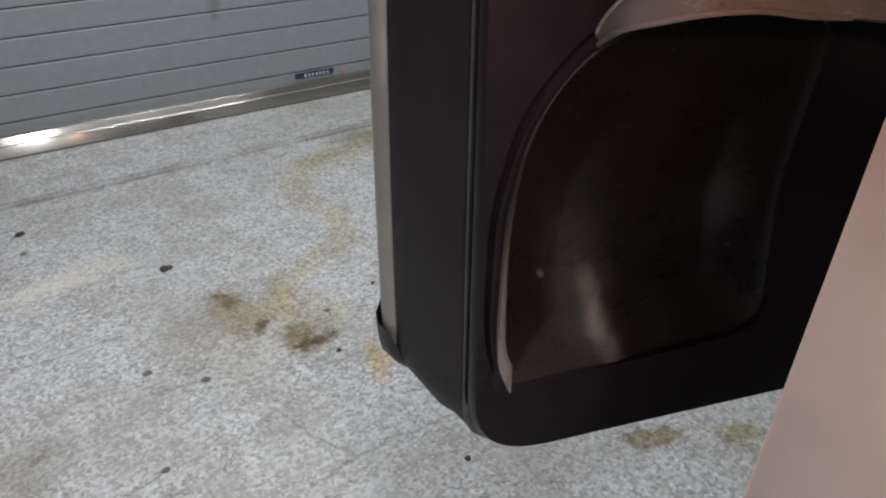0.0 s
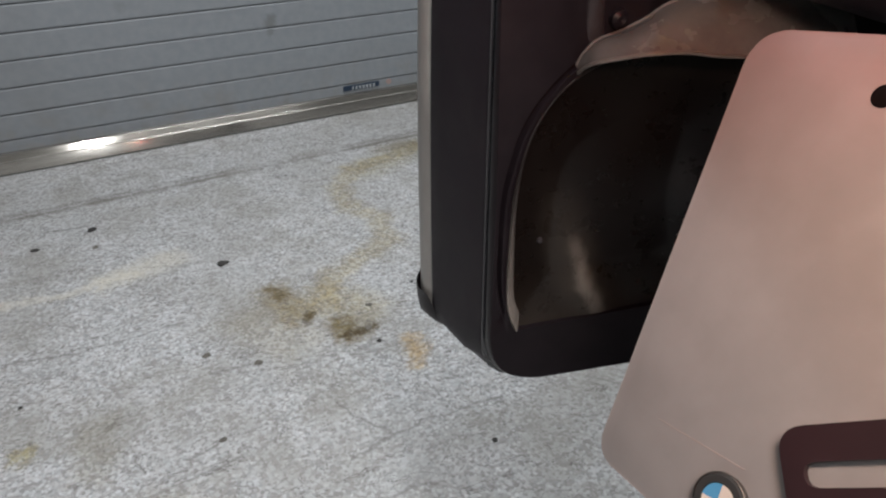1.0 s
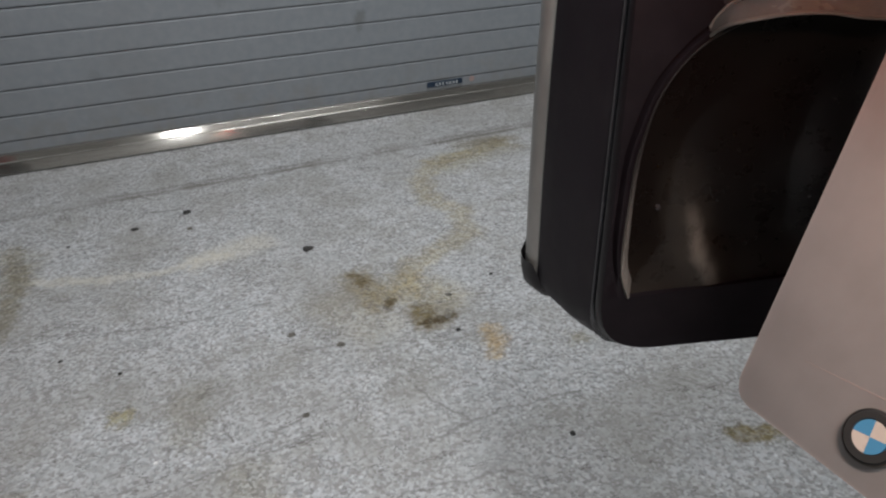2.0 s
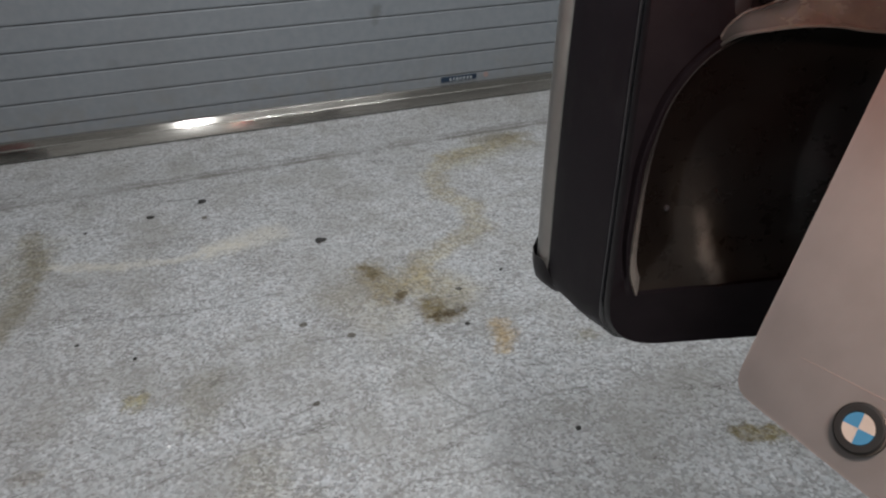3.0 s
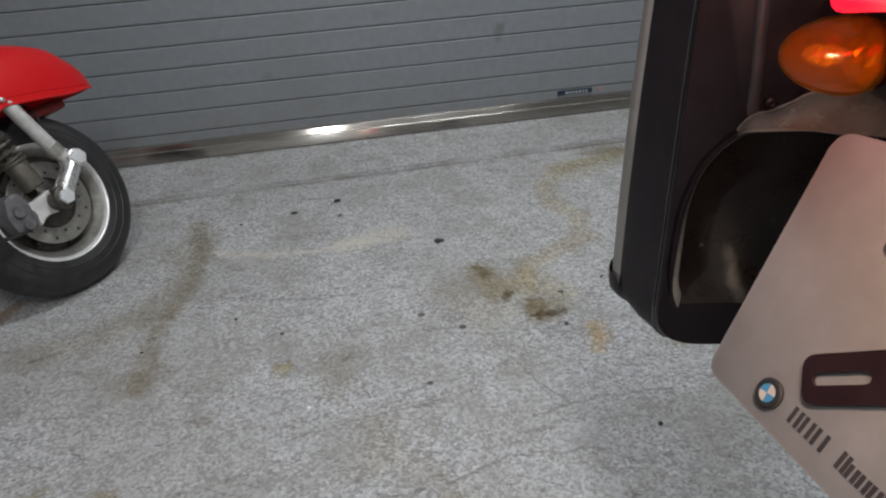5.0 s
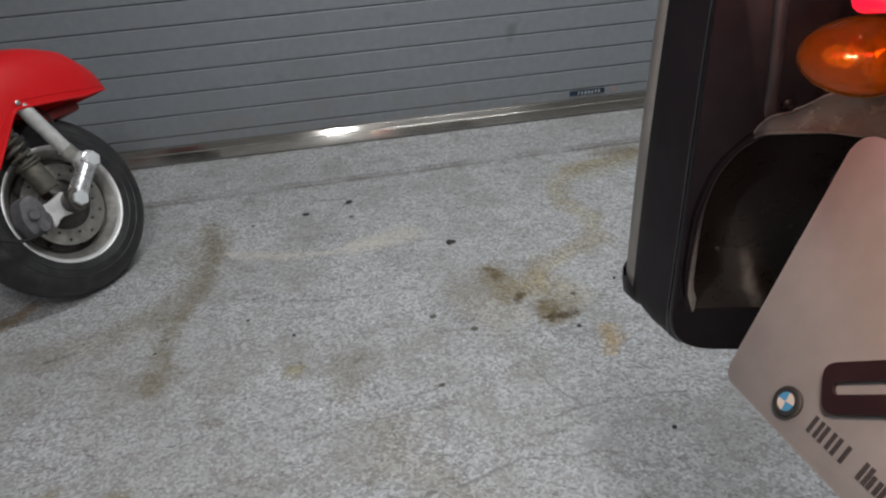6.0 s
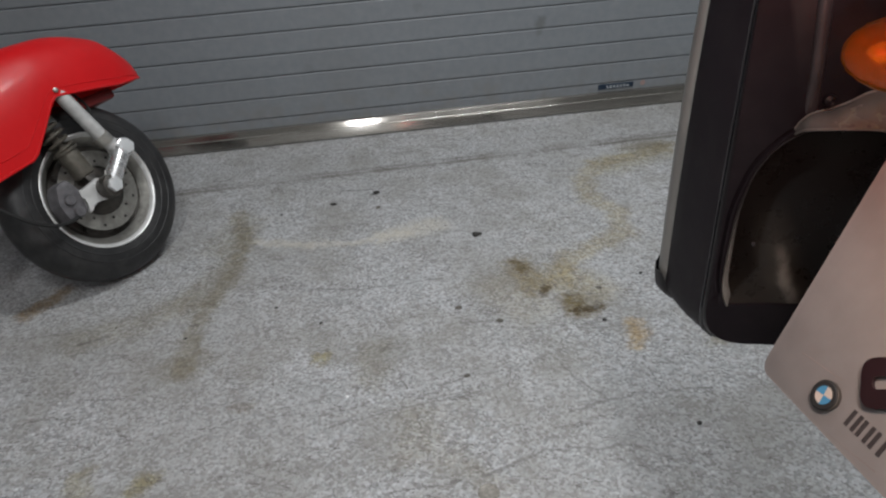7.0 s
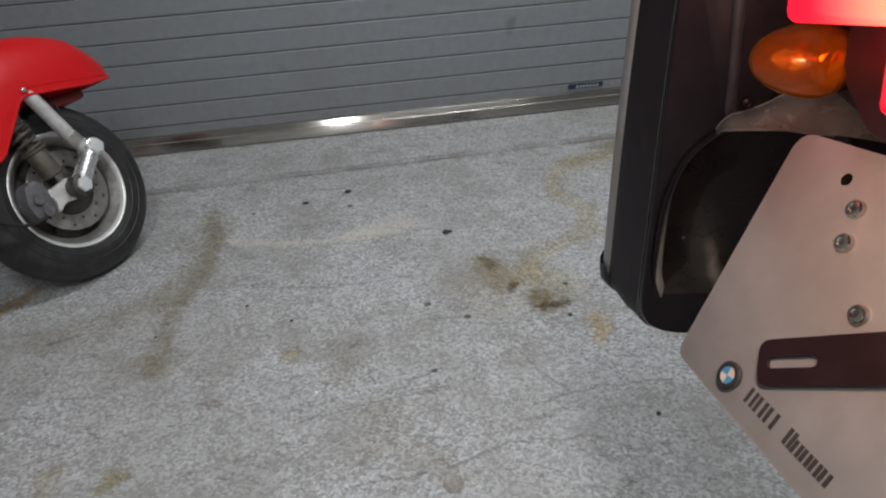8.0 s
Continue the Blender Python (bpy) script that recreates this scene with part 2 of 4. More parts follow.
FLOOR_DARK, FLOOR_LIGHT = (0.235, 0.23, 0.23), (0.585, 0.596, 0.615)
PALE = (0.62, 0.58, 0.49)
TAN, OLIVE, BROWN, ORANGE, YELLOW = (0.88, 0.80, 0.62), (0.68, 0.63, 0.51), (0.26, 0.19, 0.08), (0.98, 0.74, 0.44), (0.62, 0.52, 0.2)
STAINS = [
    ([(-1.222, -0.53), (-1.18, -0.698), (-1.207, -0.884), (-1.248, -1.035), (-1.254, -1.171), (-1.241, -1.209)], 0.022, OLIVE, 0.85),
    ([(-1.230, -1.175), (-1.275, -1.20)], 0.030, OLIVE, 0.55),
    ([(-1.19, -0.66), (-1.214, -0.831), (-1.287, -0.961)], 0.042, OLIVE, 0.48),
    ([(-1.287, -0.95), (-1.376, -1.010), (-1.487, -1.05)], 0.045, OLIVE, 0.60),
    ([(-1.199, -0.60), (-1.24, -0.70)], 0.055, OLIVE, 0.5),
    ([(-1.15, -0.70), (-1.007, -0.754), (-0.875, -0.771), (-0.754, -0.745)], 0.014, PALE, 0.5),
    ([(-0.80, -0.755), (-0.685, -0.722)], 0.036, PALE, 0.48),
    ([(0.08, -0.41), (-0.142, -0.464), (-0.225, -0.563), (-0.234, -0.672), (-0.194, -0.767), (-0.215, -0.871), (-0.292, -0.924), (-0.373, -0.959), (-0.423, -1.036)], 0.030, TAN, 0.9),
    ([(-0.415, -1.04), (-0.375, -1.10)], 0.055, TAN, 0.95),
    ([(0.06, -0.42), (-0.10, -0.475)], 0.062, (0.80, 0.75, 0.60), 0.85),
    ([(0.13, -0.375), (-0.03, -0.365)], 0.024, (0.62, 0.57, 0.47), 0.8),
    ([(-0.503, -0.975), (-0.485, -1.06)], 0.034, (0.66, 0.575, 0.40), 1.0),
    ([(-0.515, -0.955), (-0.495, -0.985)], 0.016, (0.50, 0.41, 0.25), 0.9),
    ([(-0.466, -1.086)], 0.013, BROWN, 1.0),
    ([(-0.422, -1.140), (-0.412, -1.172)], 0.026, (0.45, 0.35, 0.16), 1.0),
    ([(-0.413, -1.176), (-0.380, -1.170)], 0.013, BROWN, 1.0),
    ([(-0.318, -1.240), (-0.334, -1.298)], 0.019, ORANGE, 1.0),
    ([(-0.56, -1.05), (-0.52, -1.14)], 0.055, (0.86, 0.80, 0.68), 0.7),
    ([(-1.255, -1.475), (-1.270, -1.505)], 0.018, YELLOW, 0.7),
    ([(-1.375, -1.46), (-1.368, -1.49)], 0.020, YELLOW, 0.45),
    ([(-0.970, -1.216)], 0.017, YELLOW, 0.8),
    ([(-1.66, -0.92), (-1.60, -0.835)], 0.022, (0.6, 0.42, 0.22), 0.9),
    ([(-0.79, -1.44), (-0.80, -1.49)], 0.042, OLIVE, 0.6),
    ([(-0.86, -1.22), (-0.87, -1.30)], 0.032, OLIVE, 0.5),
    ([(-1.114, -1.332)], 0.016, (0.50, 0.44, 0.34), 0.6),
    ([(-0.735, -1.53), (-0.69, -1.60)], 0.030, OLIVE, 0.5),
    ([(-0.072, -1.632), (-0.035, -1.640)], 0.017, (0.42, 0.32, 0.10), 0.95),
    ([(0.045, -1.690), (0.075, -1.695)], 0.019, (0.50, 0.42, 0.14), 0.8),
    ([(-0.182, -1.325)], 0.018, (0.70, 0.66, 0.52), 0.9),
]

CRACKS = [
    ([(-1.068, -0.945), (-0.881, -0.985), (-0.693, -0.985)], 0.0024, 0.70),
    ([(-0.925, -0.449), (-0.833, -0.466)], 0.0042, 0.80),
    ([(-0.502, -1.325), (-0.484, -1.379), (-0.44, -1.45)], 0.0026, 0.75),
    ([(-0.75, -1.345), (-0.715, -1.345), (-0.683, -1.330)], 0.0030, 0.80),
    ([(-1.50, -1.068), (-1.44, -1.050)], 0.0055, 0.85),
    ([(-0.96, -1.42), (-0.829, -1.395), (-0.657, -1.376)], 0.0022, 0.60),
    ([(-0.60, -1.19), (-0.45, -1.23), (-0.30, -1.25)], 0.0020, 0.50),
    ([(-0.815, -1.30), (-0.805, -1.35)], 0.0020, 0.80),
    ([(-0.795, -1.41), (-0.785, -1.45)], 0.0020, 0.80),
    ([(-0.70, -1.575), (-0.58, -1.54), (-0.42, -1.56)], 0.0026, 0.60),
    ([(-0.52, -1.46), (-0.38, -1.44), (-0.25, -1.45)], 0.0024, 0.60),
    ([(-1.02, -1.06), (-0.95, -1.10), (-0.88, -1.09)], 0.0022, 0.55),
    ([(-1.20, -1.40), (-1.05, -1.37), (-0.95, -1.385)], 0.0022, 0.45),
    ([(-0.67, -1.165), (-0.58, -1.175)], 0.0040, 0.60),
    ([(-0.10, -1.47), (-0.02, -1.56), (0.0, -1.60)], 0.0020, 0.60),
    ([(-1.10, -0.80), (-1.02, -0.81)], 0.0030, 0.55),
]

M_FLOOR = floor_material()
M_WALL = plain("painted_wall", (0.42, 0.42, 0.41), 0.7, bump=0.2, bump_scale=120)
M_CEIL = plain("ceiling_board", (0.62, 0.62, 0.6), 0.8)
M_SLAT = shutter_paint()
M_STEEL = brushed_steel()
M_BLACK = plain("grained_black_plastic", (0.0216, 0.0178, 0.0224), 0.5, grain=0.1, bump=0.1, bump_scale=900, dust=0.03, spec=0.10)
M_SHELL = plain("satin_black_plastic", (0.0095, 0.0070, 0.0090), 0.40, grain=0.1, dust=0.015, spec=0.18)
M_RUBBER = plain("black_rubber", (0.012, 0.012, 0.012), 0.75)


def recess_plastic():
    """Smoky glossy plastic with a reflection painted in as an upright pale streak."""
    n = Nodes("smoky_glossy_plastic")
    p = n.place()
    bend = n.vec("ADD", p, n.vec("MULTIPLY", n.vec("SUBTRACT", n.noise(p, 40, 4).outputs["Color"], (0.5, 0.5, 0.5)), (0.010, 0.0, 0.02)))
    grime = n.noise(p, 60, 5, 0.7).outputs[0]
    fine = n.noise(n.vec("MULTIPLY", p, (420.0, 1.0, 90.0)), 1.0, 3, 0.6).outputs[0]

    def sheen(at, lean, across, along, inner):
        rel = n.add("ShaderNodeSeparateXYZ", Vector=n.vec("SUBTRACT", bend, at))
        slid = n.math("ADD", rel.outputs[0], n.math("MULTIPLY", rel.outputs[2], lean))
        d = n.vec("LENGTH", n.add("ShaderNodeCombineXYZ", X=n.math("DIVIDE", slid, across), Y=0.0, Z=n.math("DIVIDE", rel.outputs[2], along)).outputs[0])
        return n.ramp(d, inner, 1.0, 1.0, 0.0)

    # mottled pale ellipses put the streak of reflected light into the base colour
    mottle = n.ramp(n.math("ADD", n.math("MULTIPLY", grime, 0.6), n.math("MULTIPLY", fine, 0.4)), 0.25, 0.65, 0.45, 1.0)
    wide_sheen = n.math("MULTIPLY", sheen((0.044, 0.0, 0.080), 0.30, 0.024, 0.062, 0.0), mottle)
    core_sheen = n.math("MULTIPLY", sheen((0.051, 0.0, 0.066), 0.33, 0.009, 0.036, 0.0), mottle)
    faint = n.math("MULTIPLY", sheen((0.105, 0.0, 0.118), 0.0, 0.014, 0.020, 0.0), mottle)
    low = n.math("MULTIPLY", n.ramp(n.add("ShaderNodeSeparateXYZ", Vector=bend).outputs[2], 0.042, 0.085, 1.0, 0.0), mottle)
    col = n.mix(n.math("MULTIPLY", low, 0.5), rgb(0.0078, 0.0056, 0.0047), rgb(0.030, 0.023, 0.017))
    col = n.mix(n.math("MULTIPLY", wide_sheen, 0.34), col, rgb(0.11, 0.10, 0.082))
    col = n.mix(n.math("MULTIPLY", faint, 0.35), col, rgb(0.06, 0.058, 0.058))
    n.put(n.bsdf, "Base Color", n.mix(n.math("MULTIPLY", core_sheen, 0.75), col, rgb(0.27, 0.255, 0.225)))
    n.put(n.bsdf, "Roughness", n.ramp(grime, 0.3, 0.7, 0.25, 0.36))
    n.put(n.bsdf, "Specular IOR Level", 0.3)
    return n.mat


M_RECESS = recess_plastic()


def worn_edge():
    """Black plastic rubbed pale along its lower end."""
    n = Nodes("rubbed_plastic_edge")
    p = n.place()
    grime = n.noise(p, 90, 5, 0.7).outputs[0]
    high = n.math("ADD", n.add("ShaderNodeSeparateXYZ", Vector=p).outputs[2], n.math("MULTIPLY", n.math("SUBTRACT", grime, 0.5), 0.03))
    worn = n.math("MULTIPLY", n.ramp(high, 0.06, 0.14, 1.0, 0.05), n.ramp(grime, 0.25, 0.6, 0.6, 1.0))
    n.put(n.bsdf, "Base Color", n.mix(worn, rgb(0.022, 0.020, 0.020), rgb(0.20, 0.188, 0.168)))
    n.put(n.bsdf, "Roughness", n.ramp(grime, 0.3, 0.7, 0.32, 0.45))
    return n.mat


M_EDGE = worn_edge()
M_RIB = plain("rubbed_grey_plastic", (0.033, 0.028, 0.030), 0.36, grain=0.15)
M_CHIPSOFT = plain("grey_brown_grit", (0.15, 0.138, 0.12), 0.85, grain=0.25)
M_SILVER = plain("grey_silver_paint", (0.33, 0.321, 0.302), 0.4, 0.3)
M_TYRE = plain("tyre_rubber", (0.016, 0.016, 0.017), 0.46, grain=0.2, bump=0.3, bump_scale=300, dust=0.22, dust_colour=(0.11, 0.105, 0.10))
M_RIM = plain("aluminium_rim", (0.80, 0.80, 0.79), 0.42, 0.45, dust=0.15)
M_DULL = plain("dull_steel", (0.42, 0.41, 0.38), 0.42, 0.8, grain=0.15, dust=0.3)
M_DARKMETAL = plain("dark_hub_metal", (0.075, 0.069, 0.062), 0.5, 0.5, grain=0.25, dust=0.3, dust_colour=(0.14, 0.12, 0.1))
M_BOLT = plain("bright_bolt_steel", (0.60, 0.57, 0.53), 0.24, 1.0, grain=0.12)
M_CALIPER = plain("cast_caliper_grey", (0.15, 0.145, 0.155), 0.5, 0.3, grain=0.2, dust=0.25, dust_colour=(0.1, 0.09, 0.08))
M_SPRING = plain("grimy_spring_paint", (0.10, 0.09, 0.072), 0.5, 0.3, grain=0.2, dust=0.2)
M_RED = plain("red_scooter_paint", (0.62, 0.006, 0.009), 0.38, coat=0.12, grain=0.02, spec=0.3)
M_ALLOY = plain("polished_alloy", (0.86, 0.86, 0.87), 0.28, 0.9, grain=0.05)
M_CAP = plain("bright_chromed_head", (0.92, 0.94, 0.96), 0.42, 0.6, grain=0.03)
M_BARE = plain("bare_grey_alloy", (0.55, 0.55, 0.54), 0.4, 0.25, grain=0.1, dust=0.15)
M_MAROON = plain("maroon_black_plastic", (0.012, 0.003, 0.004), 0.7, spec=0.08)
# lamp housing tone; on the bracket its red stands in for lamp glow
M_HOUSING = plain("smoky_red_with_lamp_glow", (0.027, 0.0035, 0.0048), 0.4)
M_VOID = plain("black_void", (0.003, 0.002, 0.002), 0.9, spec=0.1)
M_PLATE = plain("satin_plate_metal", (0.262, 0.240, 0.234), 0.48, 0.2, grain=0.05, bump=0.02, bump_scale=700)
M_STRAP = plain("dark_strap_paint", (0.014, 0.0035, 0.005), 0.45, grain=0.1)
M_NAVY = plain("navy_sticker", (0.012, 0.03, 0.06), 0.4)
M_WHITE = plain("white_print", (0.75, 0.78, 0.78), 0.5)
M_CREAM = plain("cream_enamel", (0.46, 0.40, 0.35), 0.3)
M_BLUE = plain("sky_blue_enamel", (0.06, 0.21, 0.36), 0.25)
M_INK = plain("dark_grey_ink", (0.034, 0.029, 0.029), 0.5)
M_SCRATCH = plain("dirty_scratch", (0.235, 0.19, 0.18), 0.6)
M_MARK = plain("faded_red_mark", (0.36, 0.25, 0.23), 0.6)
M_CHIP = plain("dark_grit", (0.03, 0.028, 0.026), 0.8, grain=0.25)
M_GLINT = plain("foil_scrap", (0.9, 0.9, 0.9), 0.3, 0.2)
# grey base and dust tone stand in for ceiling light reflected by black plastic
M_GLOSS = plain("glossy_black_painted_sheen", (0.120, 0.117, 0.112), 0.28, grain=0.12, scale=40, dust=0.45, dust_colour=(0.23, 0.222, 0.21), spec=0.7)
M_WORN = plain("worn_grey_plastic", (0.15, 0.142, 0.132), 0.4, grain=0.2, dust=0.3, dust_colour=(0.2, 0.18, 0.16))
M_BEAD = plain("shiny_black_bead", (0.034, 0.034, 0.038), 0.18, grain=0.1, spec=0.9)
M_REDDARK = plain("dull_red_paint", (0.16, 0.012, 0.012), 0.5)
M_DULLPLUG = plain("worn_plug_metal", (0.24, 0.225, 0.20), 0.5, 0.3, grain=0.3, scale=150, dust=0.4)
M_AMBERBULB = plain("gold_reflector", (0.55, 0.33, 0.10), 0.22, 0.85, grain=0.03)
M_BULB = plain("bright_bulb", (1.0, 0.90, 0.62), 0.16, 0.7, grain=0.02)


def glass(name, colour, rough=0.06, clear=1.0):
    n = Nodes(name)
    n.put(n.bsdf, "Base Color", rgb(*colour))
    n.put(n.bsdf, "Transmission Weight", clear)
    n.put(n.bsdf, "Roughness", rough)
    n.put(n.bsdf, "IOR", 1.35)
    ribs = n.add("ShaderNodeTexWave", {"wave_type": "BANDS", "bands_direction": "Z"}, Vector=n.place(), Scale=70.0)
    n.bump(ribs.outputs[1], 0.06, 0.001)
    return n.mat


def glow(name, colour, strength):
    n = Nodes(name)
    n.put(n.bsdf, "Base Color", rgb(*colour))
    n.put(n.bsdf, "Emission Color", rgb(*colour))
    n.put(n.bsdf, "Emission Strength", strength)
    return n.mat


M_AMBER = glass("amber_lens", (0.82, 0.34, 0.026), 0.06, 0.93)


def lit_lens(name, colour, hot, strength, centre, reach):
    n = Nodes(name)
    d = n.vec("DISTANCE", n.place(), centre)
    near = n.ramp(d, 0.0, reach, 1.0, 0.0)
    n.put(n.bsdf, "Base Color", rgb(*colour))
    n.put(n.bsdf, "Roughness", 0.12)
    n.put(n.bsdf, "Emission Color", n.mix(near, rgb(*colour), rgb(*hot)))
    n.put(n.bsdf, "Emission Strength", n.math("ADD", n.math("MULTIPLY", near, strength), 0.35 * strength))
    return n.mat


M_REDLENS = lit_lens("lit_red_lens", (0.75, 0.008, 0.03), (1.0, 0.13, 0.06), 4.5, (-0.006, -0.12, 0.035), 0.10)
M_REDLOW = lit_lens("dim_red_lens", (0.45, 0.004, 0.015), (0.9, 0.05, 0.06), 0.5, (0.0, -0.12, 0.0), 0.06)
M_TUBE = glow("lit_fluorescent_tube", (0.93, 0.98, 1.0), 4.0)


# ---------------------------------------------------------------- mesh helpers
def finish(bm, name, material, smooth=35):
    bmesh.ops.remove_doubles(bm, verts=bm.verts, dist=1e-6)
    bmesh.ops.recalc_face_normals(bm, faces=bm.faces)
    me = bpy.data.meshes.new(name)
    bm.to_mesh(me)
    bm.free()
    me.materials.append(material)
    if smooth:
        me.polygons.foreach_set("use_smooth", [True] * len(me.polygons))
        me.set_sharp_from_angle(angle=radians(smooth))
    return me


def part(name, bm, material, parent=None, label="", m=None, smooth=35):
    ob = new(name, finish(bm, name, material, smooth))
    if parent is not None:
        ob.parent = parent
    if m is not None:
        ob.matrix_basis = m
    if label:
        tagged(ob, label)
    return ob


def thing(name, m, label, category, group="", kind=""):
    return_ob = new(name)
    return_ob.empty_display_size = 0.05
    return_ob.matrix_basis = m
    return tagged(return_ob, label, category, group, kind)


def box(x0, y0, z0, x1, y1, z1, bevel=0.0, seg=2, bm=None):
    own = bmesh.new()
    bmesh.ops.create_cube(own, size=1, matrix=Matrix.LocRotScale(((x0 + x1) / 2, (y0 + y1) / 2, (z0 + z1) / 2), None, (x1 - x0, y1 - y0, z1 - z0)))
    if bevel:
        bmesh.ops.bevel(own, geom=own.edges[:], offset=bevel, segments=seg, profile=0.5, affect="EDGES")
    return join(bm, own)


def join(bm, own):
    if bm is None:
        return own
    me = bpy.data.meshes.new("tmp")
    own.to_mesh(me)
    own.free()
    bm.from_mesh(me)
    bpy.data.meshes.remove(me)
    return bm


def loft(loops, closed=True, caps=(True, True), bm=None):
    """Skin a row of loops that have as many points each."""
    own = bmesh.new()
    rows = [[own.verts.new(p) for p in loop] for loop in loops]
    k = len(rows[0])
    for a, b in zip(rows, rows[1:]):
        for i in range(k if closed else k - 1):
            j = (i + 1) % k
            own.faces.new((a[i], a[j], b[j], b[i]))
    if caps[0]:
        own.faces.new(rows[0])
    if caps[1]:
        own.faces.new(rows[-1])
    return join(bm, own)


def lathe(profile, axis="y", seg=48, bm=None, m=None, closed=False, caps=False):
    """Turn (distance along the axis, radius) pairs round the axis."""
    loops = []
    for d, r in profile:
        ring = []
        for i in range(seg):
            a = 2 * math.pi * i / seg
            c, s = max(r, 1e-5) * math.cos(a), max(r, 1e-5) * math.sin(a)
            v = {"x": (d, c, s), "y": (c, d, s), "z": (c, s, d)}[axis]
            ring.append(m @ Vector(v) if m is not None else v)
        loops.append(ring)
    if closed:
        loops.append(loops[0])
    return loft(loops, True, (caps, caps), bm)


def tube(points, radius, seg=12, bm=None, radii=None):
    """A round bar along points."""
    pts = [Vector(p) for p in points]
    loops, side = [], None
    for i, p in enumerate(pts):
        t = (pts[min(i + 1, len(pts) - 1)] - pts[max(i - 1, 0)]).normalized()
        if side is None:
            side = t.orthogonal().normalized()
        side = (side - t * side.dot(t)).normalized()
        up = t.cross(side)
        r = radii[i] if radii else radius
        loops.append([p + r * (math.cos(a) * side + math.sin(a) * up) for a in (2 * math.pi * k / seg for k in range(seg))])
    return loft(loops, True, (True, True), bm)


def smooth_line(points, steps):
    pts = [Vector(p) for p in points]
    out = []
    for i in range(len(pts) - 1):
        p0, p1, p2, p3 = pts[max(i - 1, 0)], pts[i], pts[i + 1], pts[min(i + 2, len(pts) - 1)]
        for k in range(steps):
            s = k / steps
            out.append(0.5 * (2 * p1 + (p2 - p0) * s + (2 * p0 - 5 * p1 + 4 * p2 - p3) * s * s + (3 * p1 - p0 - 3 * p2 + p3) * s ** 3))
    return out + [pts[-1]]


def spline(points, steps):
    """The same in a plane, as (x, y) pairs."""
    return [(p.x, p.y) for p in smooth_line([(a, b, 0.0) for a, b in points], steps)]


def arc(cx, cy, r, a0, a1, n=8):
    return [(cx + r * math.cos(radians(a0 + (a1 - a0) * i / n)), cy + r * math.sin(radians(a0 + (a1 - a0) * i / n))) for i in range(n + 1)]


def rounded(corners, radii, n=6):
    """A polygon (x, y) with its corners rounded off."""
    out = []
    k = len(corners)
    for i in range(k):
        p, a, b = Vector(corners[i]), Vector(corners[i - 1]), Vector(corners[(i + 1) % k])
        u, v = (a - p).normalized(), (b - p).normalized()
        half = u.angle(v) / 2
        r = radii[i] if isinstance(radii, (list, tuple)) else radii
        d = min(r / math.tan(half), 0.49 * (a - p).length, 0.49 * (b - p).length)
        p0, p1 = p + u * d, p + v * d
        for j in range(n + 1):
            t = j / n
            out.append(tuple(p0 * (1 - t) ** 2 + p * 2 * t * (1 - t) + p1 * t * t))
    return out


def plate(outline, lo, hi, place, bevel=0.0, bm=None):
    """A flat piece of an outline, from depth lo to hi; place(x, y, d) sets the point."""
    own = loft([[place(x, y, lo) for x, y in outline], [place(x, y, hi) for x, y in outline]])
    if bevel:
        rim = [e for e in own.edges if len(e.link_faces) == 2 and any(len(f.verts) > 4 for f in e.link_faces)]
        bmesh.ops.bevel(own, geom=rim, offset=bevel, segments=2, profile=0.5, affect="EDGES")
    return join(bm, own)


def resample(outline, count):
    """Points at even steps along a closed outline."""
    pts = [Vector(p) for p in outline]
    runs = [(pts[(i + 1) % len(pts)] - pts[i]).length for i in range(len(pts))]
    total, out, i, done = sum(runs), [], 0, 0.0
    for k in range(count):
        s = total * k / count
        while done + runs[i] < s:
            done += runs[i]
            i += 1
        out.append(tuple(pts[i].lerp(pts[(i + 1) % len(pts)], (s - done) / max(runs[i], 1e-9))))
    return out


# ---------------------------------------------------------------- the hall: floor, walls, ceiling, shutter
X0, X1, Y0, Y1, TOP = ROOM
tagged(part("floor", box(X0, Y0, -0.12, X1, Y1 + 0.12, 0), M_FLOOR, smooth=0), "grey speckled hard floor with oil stains and grit", "floor", kind="structure")
tagged(part("ceiling", box(X0, Y0, TOP, X1, Y1 + 0.12, TOP + 0.12), M_CEIL, smooth=0), "plain pale ceiling", "ceiling", kind="structure")
tagged(part("wall_south", box(X0 - 0.12, Y0 - 0.12, -0.12, X1 + 0.12, Y0, TOP + 0.12), M_WALL, smooth=0), "plain painted wall", "wall", kind="structure")
tagged(part("wall_west", box(X0 - 0.12, Y0, -0.12, X0, Y1 + 0.12, TOP + 0.12), M_WALL, smooth=0), "plain painted wall", "wall", kind="structure")
tagged(part("wall_east", box(X1, Y0, -0.12, X1 + 0.12, Y1 + 0.12, TOP + 0.12), M_WALL, smooth=0), "plain painted wall", "wall", kind="structure")
tagged(part("wall_north", box(X0 - 0.12, Y1 + 0.12, -0.12, X1 + 0.12, Y1 + 0.24, TOP + 0.12), M_WALL, smooth=0), "plain wall behind the rolling shutter", "wall", kind="structure")


def tube_fixture(x, y, turn):
    t = thing("ceiling_light", pose(x, y, TOP, 0, 0, turn), "white fluorescent fitting on the ceiling", "lamp", "ceiling lights")
    part("housing", box(-0.62, -0.095, -0.05, 0.62, 0.095, 0, 0.008), M_WHITE, t)
    for dy in (-0.055, 0.055):
        part("tube", lathe([(-0.58, 0.0), (-0.58, 0.013), (0.58, 0.013), (0.58, 0.0)], "x", 12, m=pose(0, dy, -0.066)), M_TUBE, t, "lit fluorescent tube")


for lx, ly, power, turn in LAMPS:
    tube_fixture(lx, ly, turn)

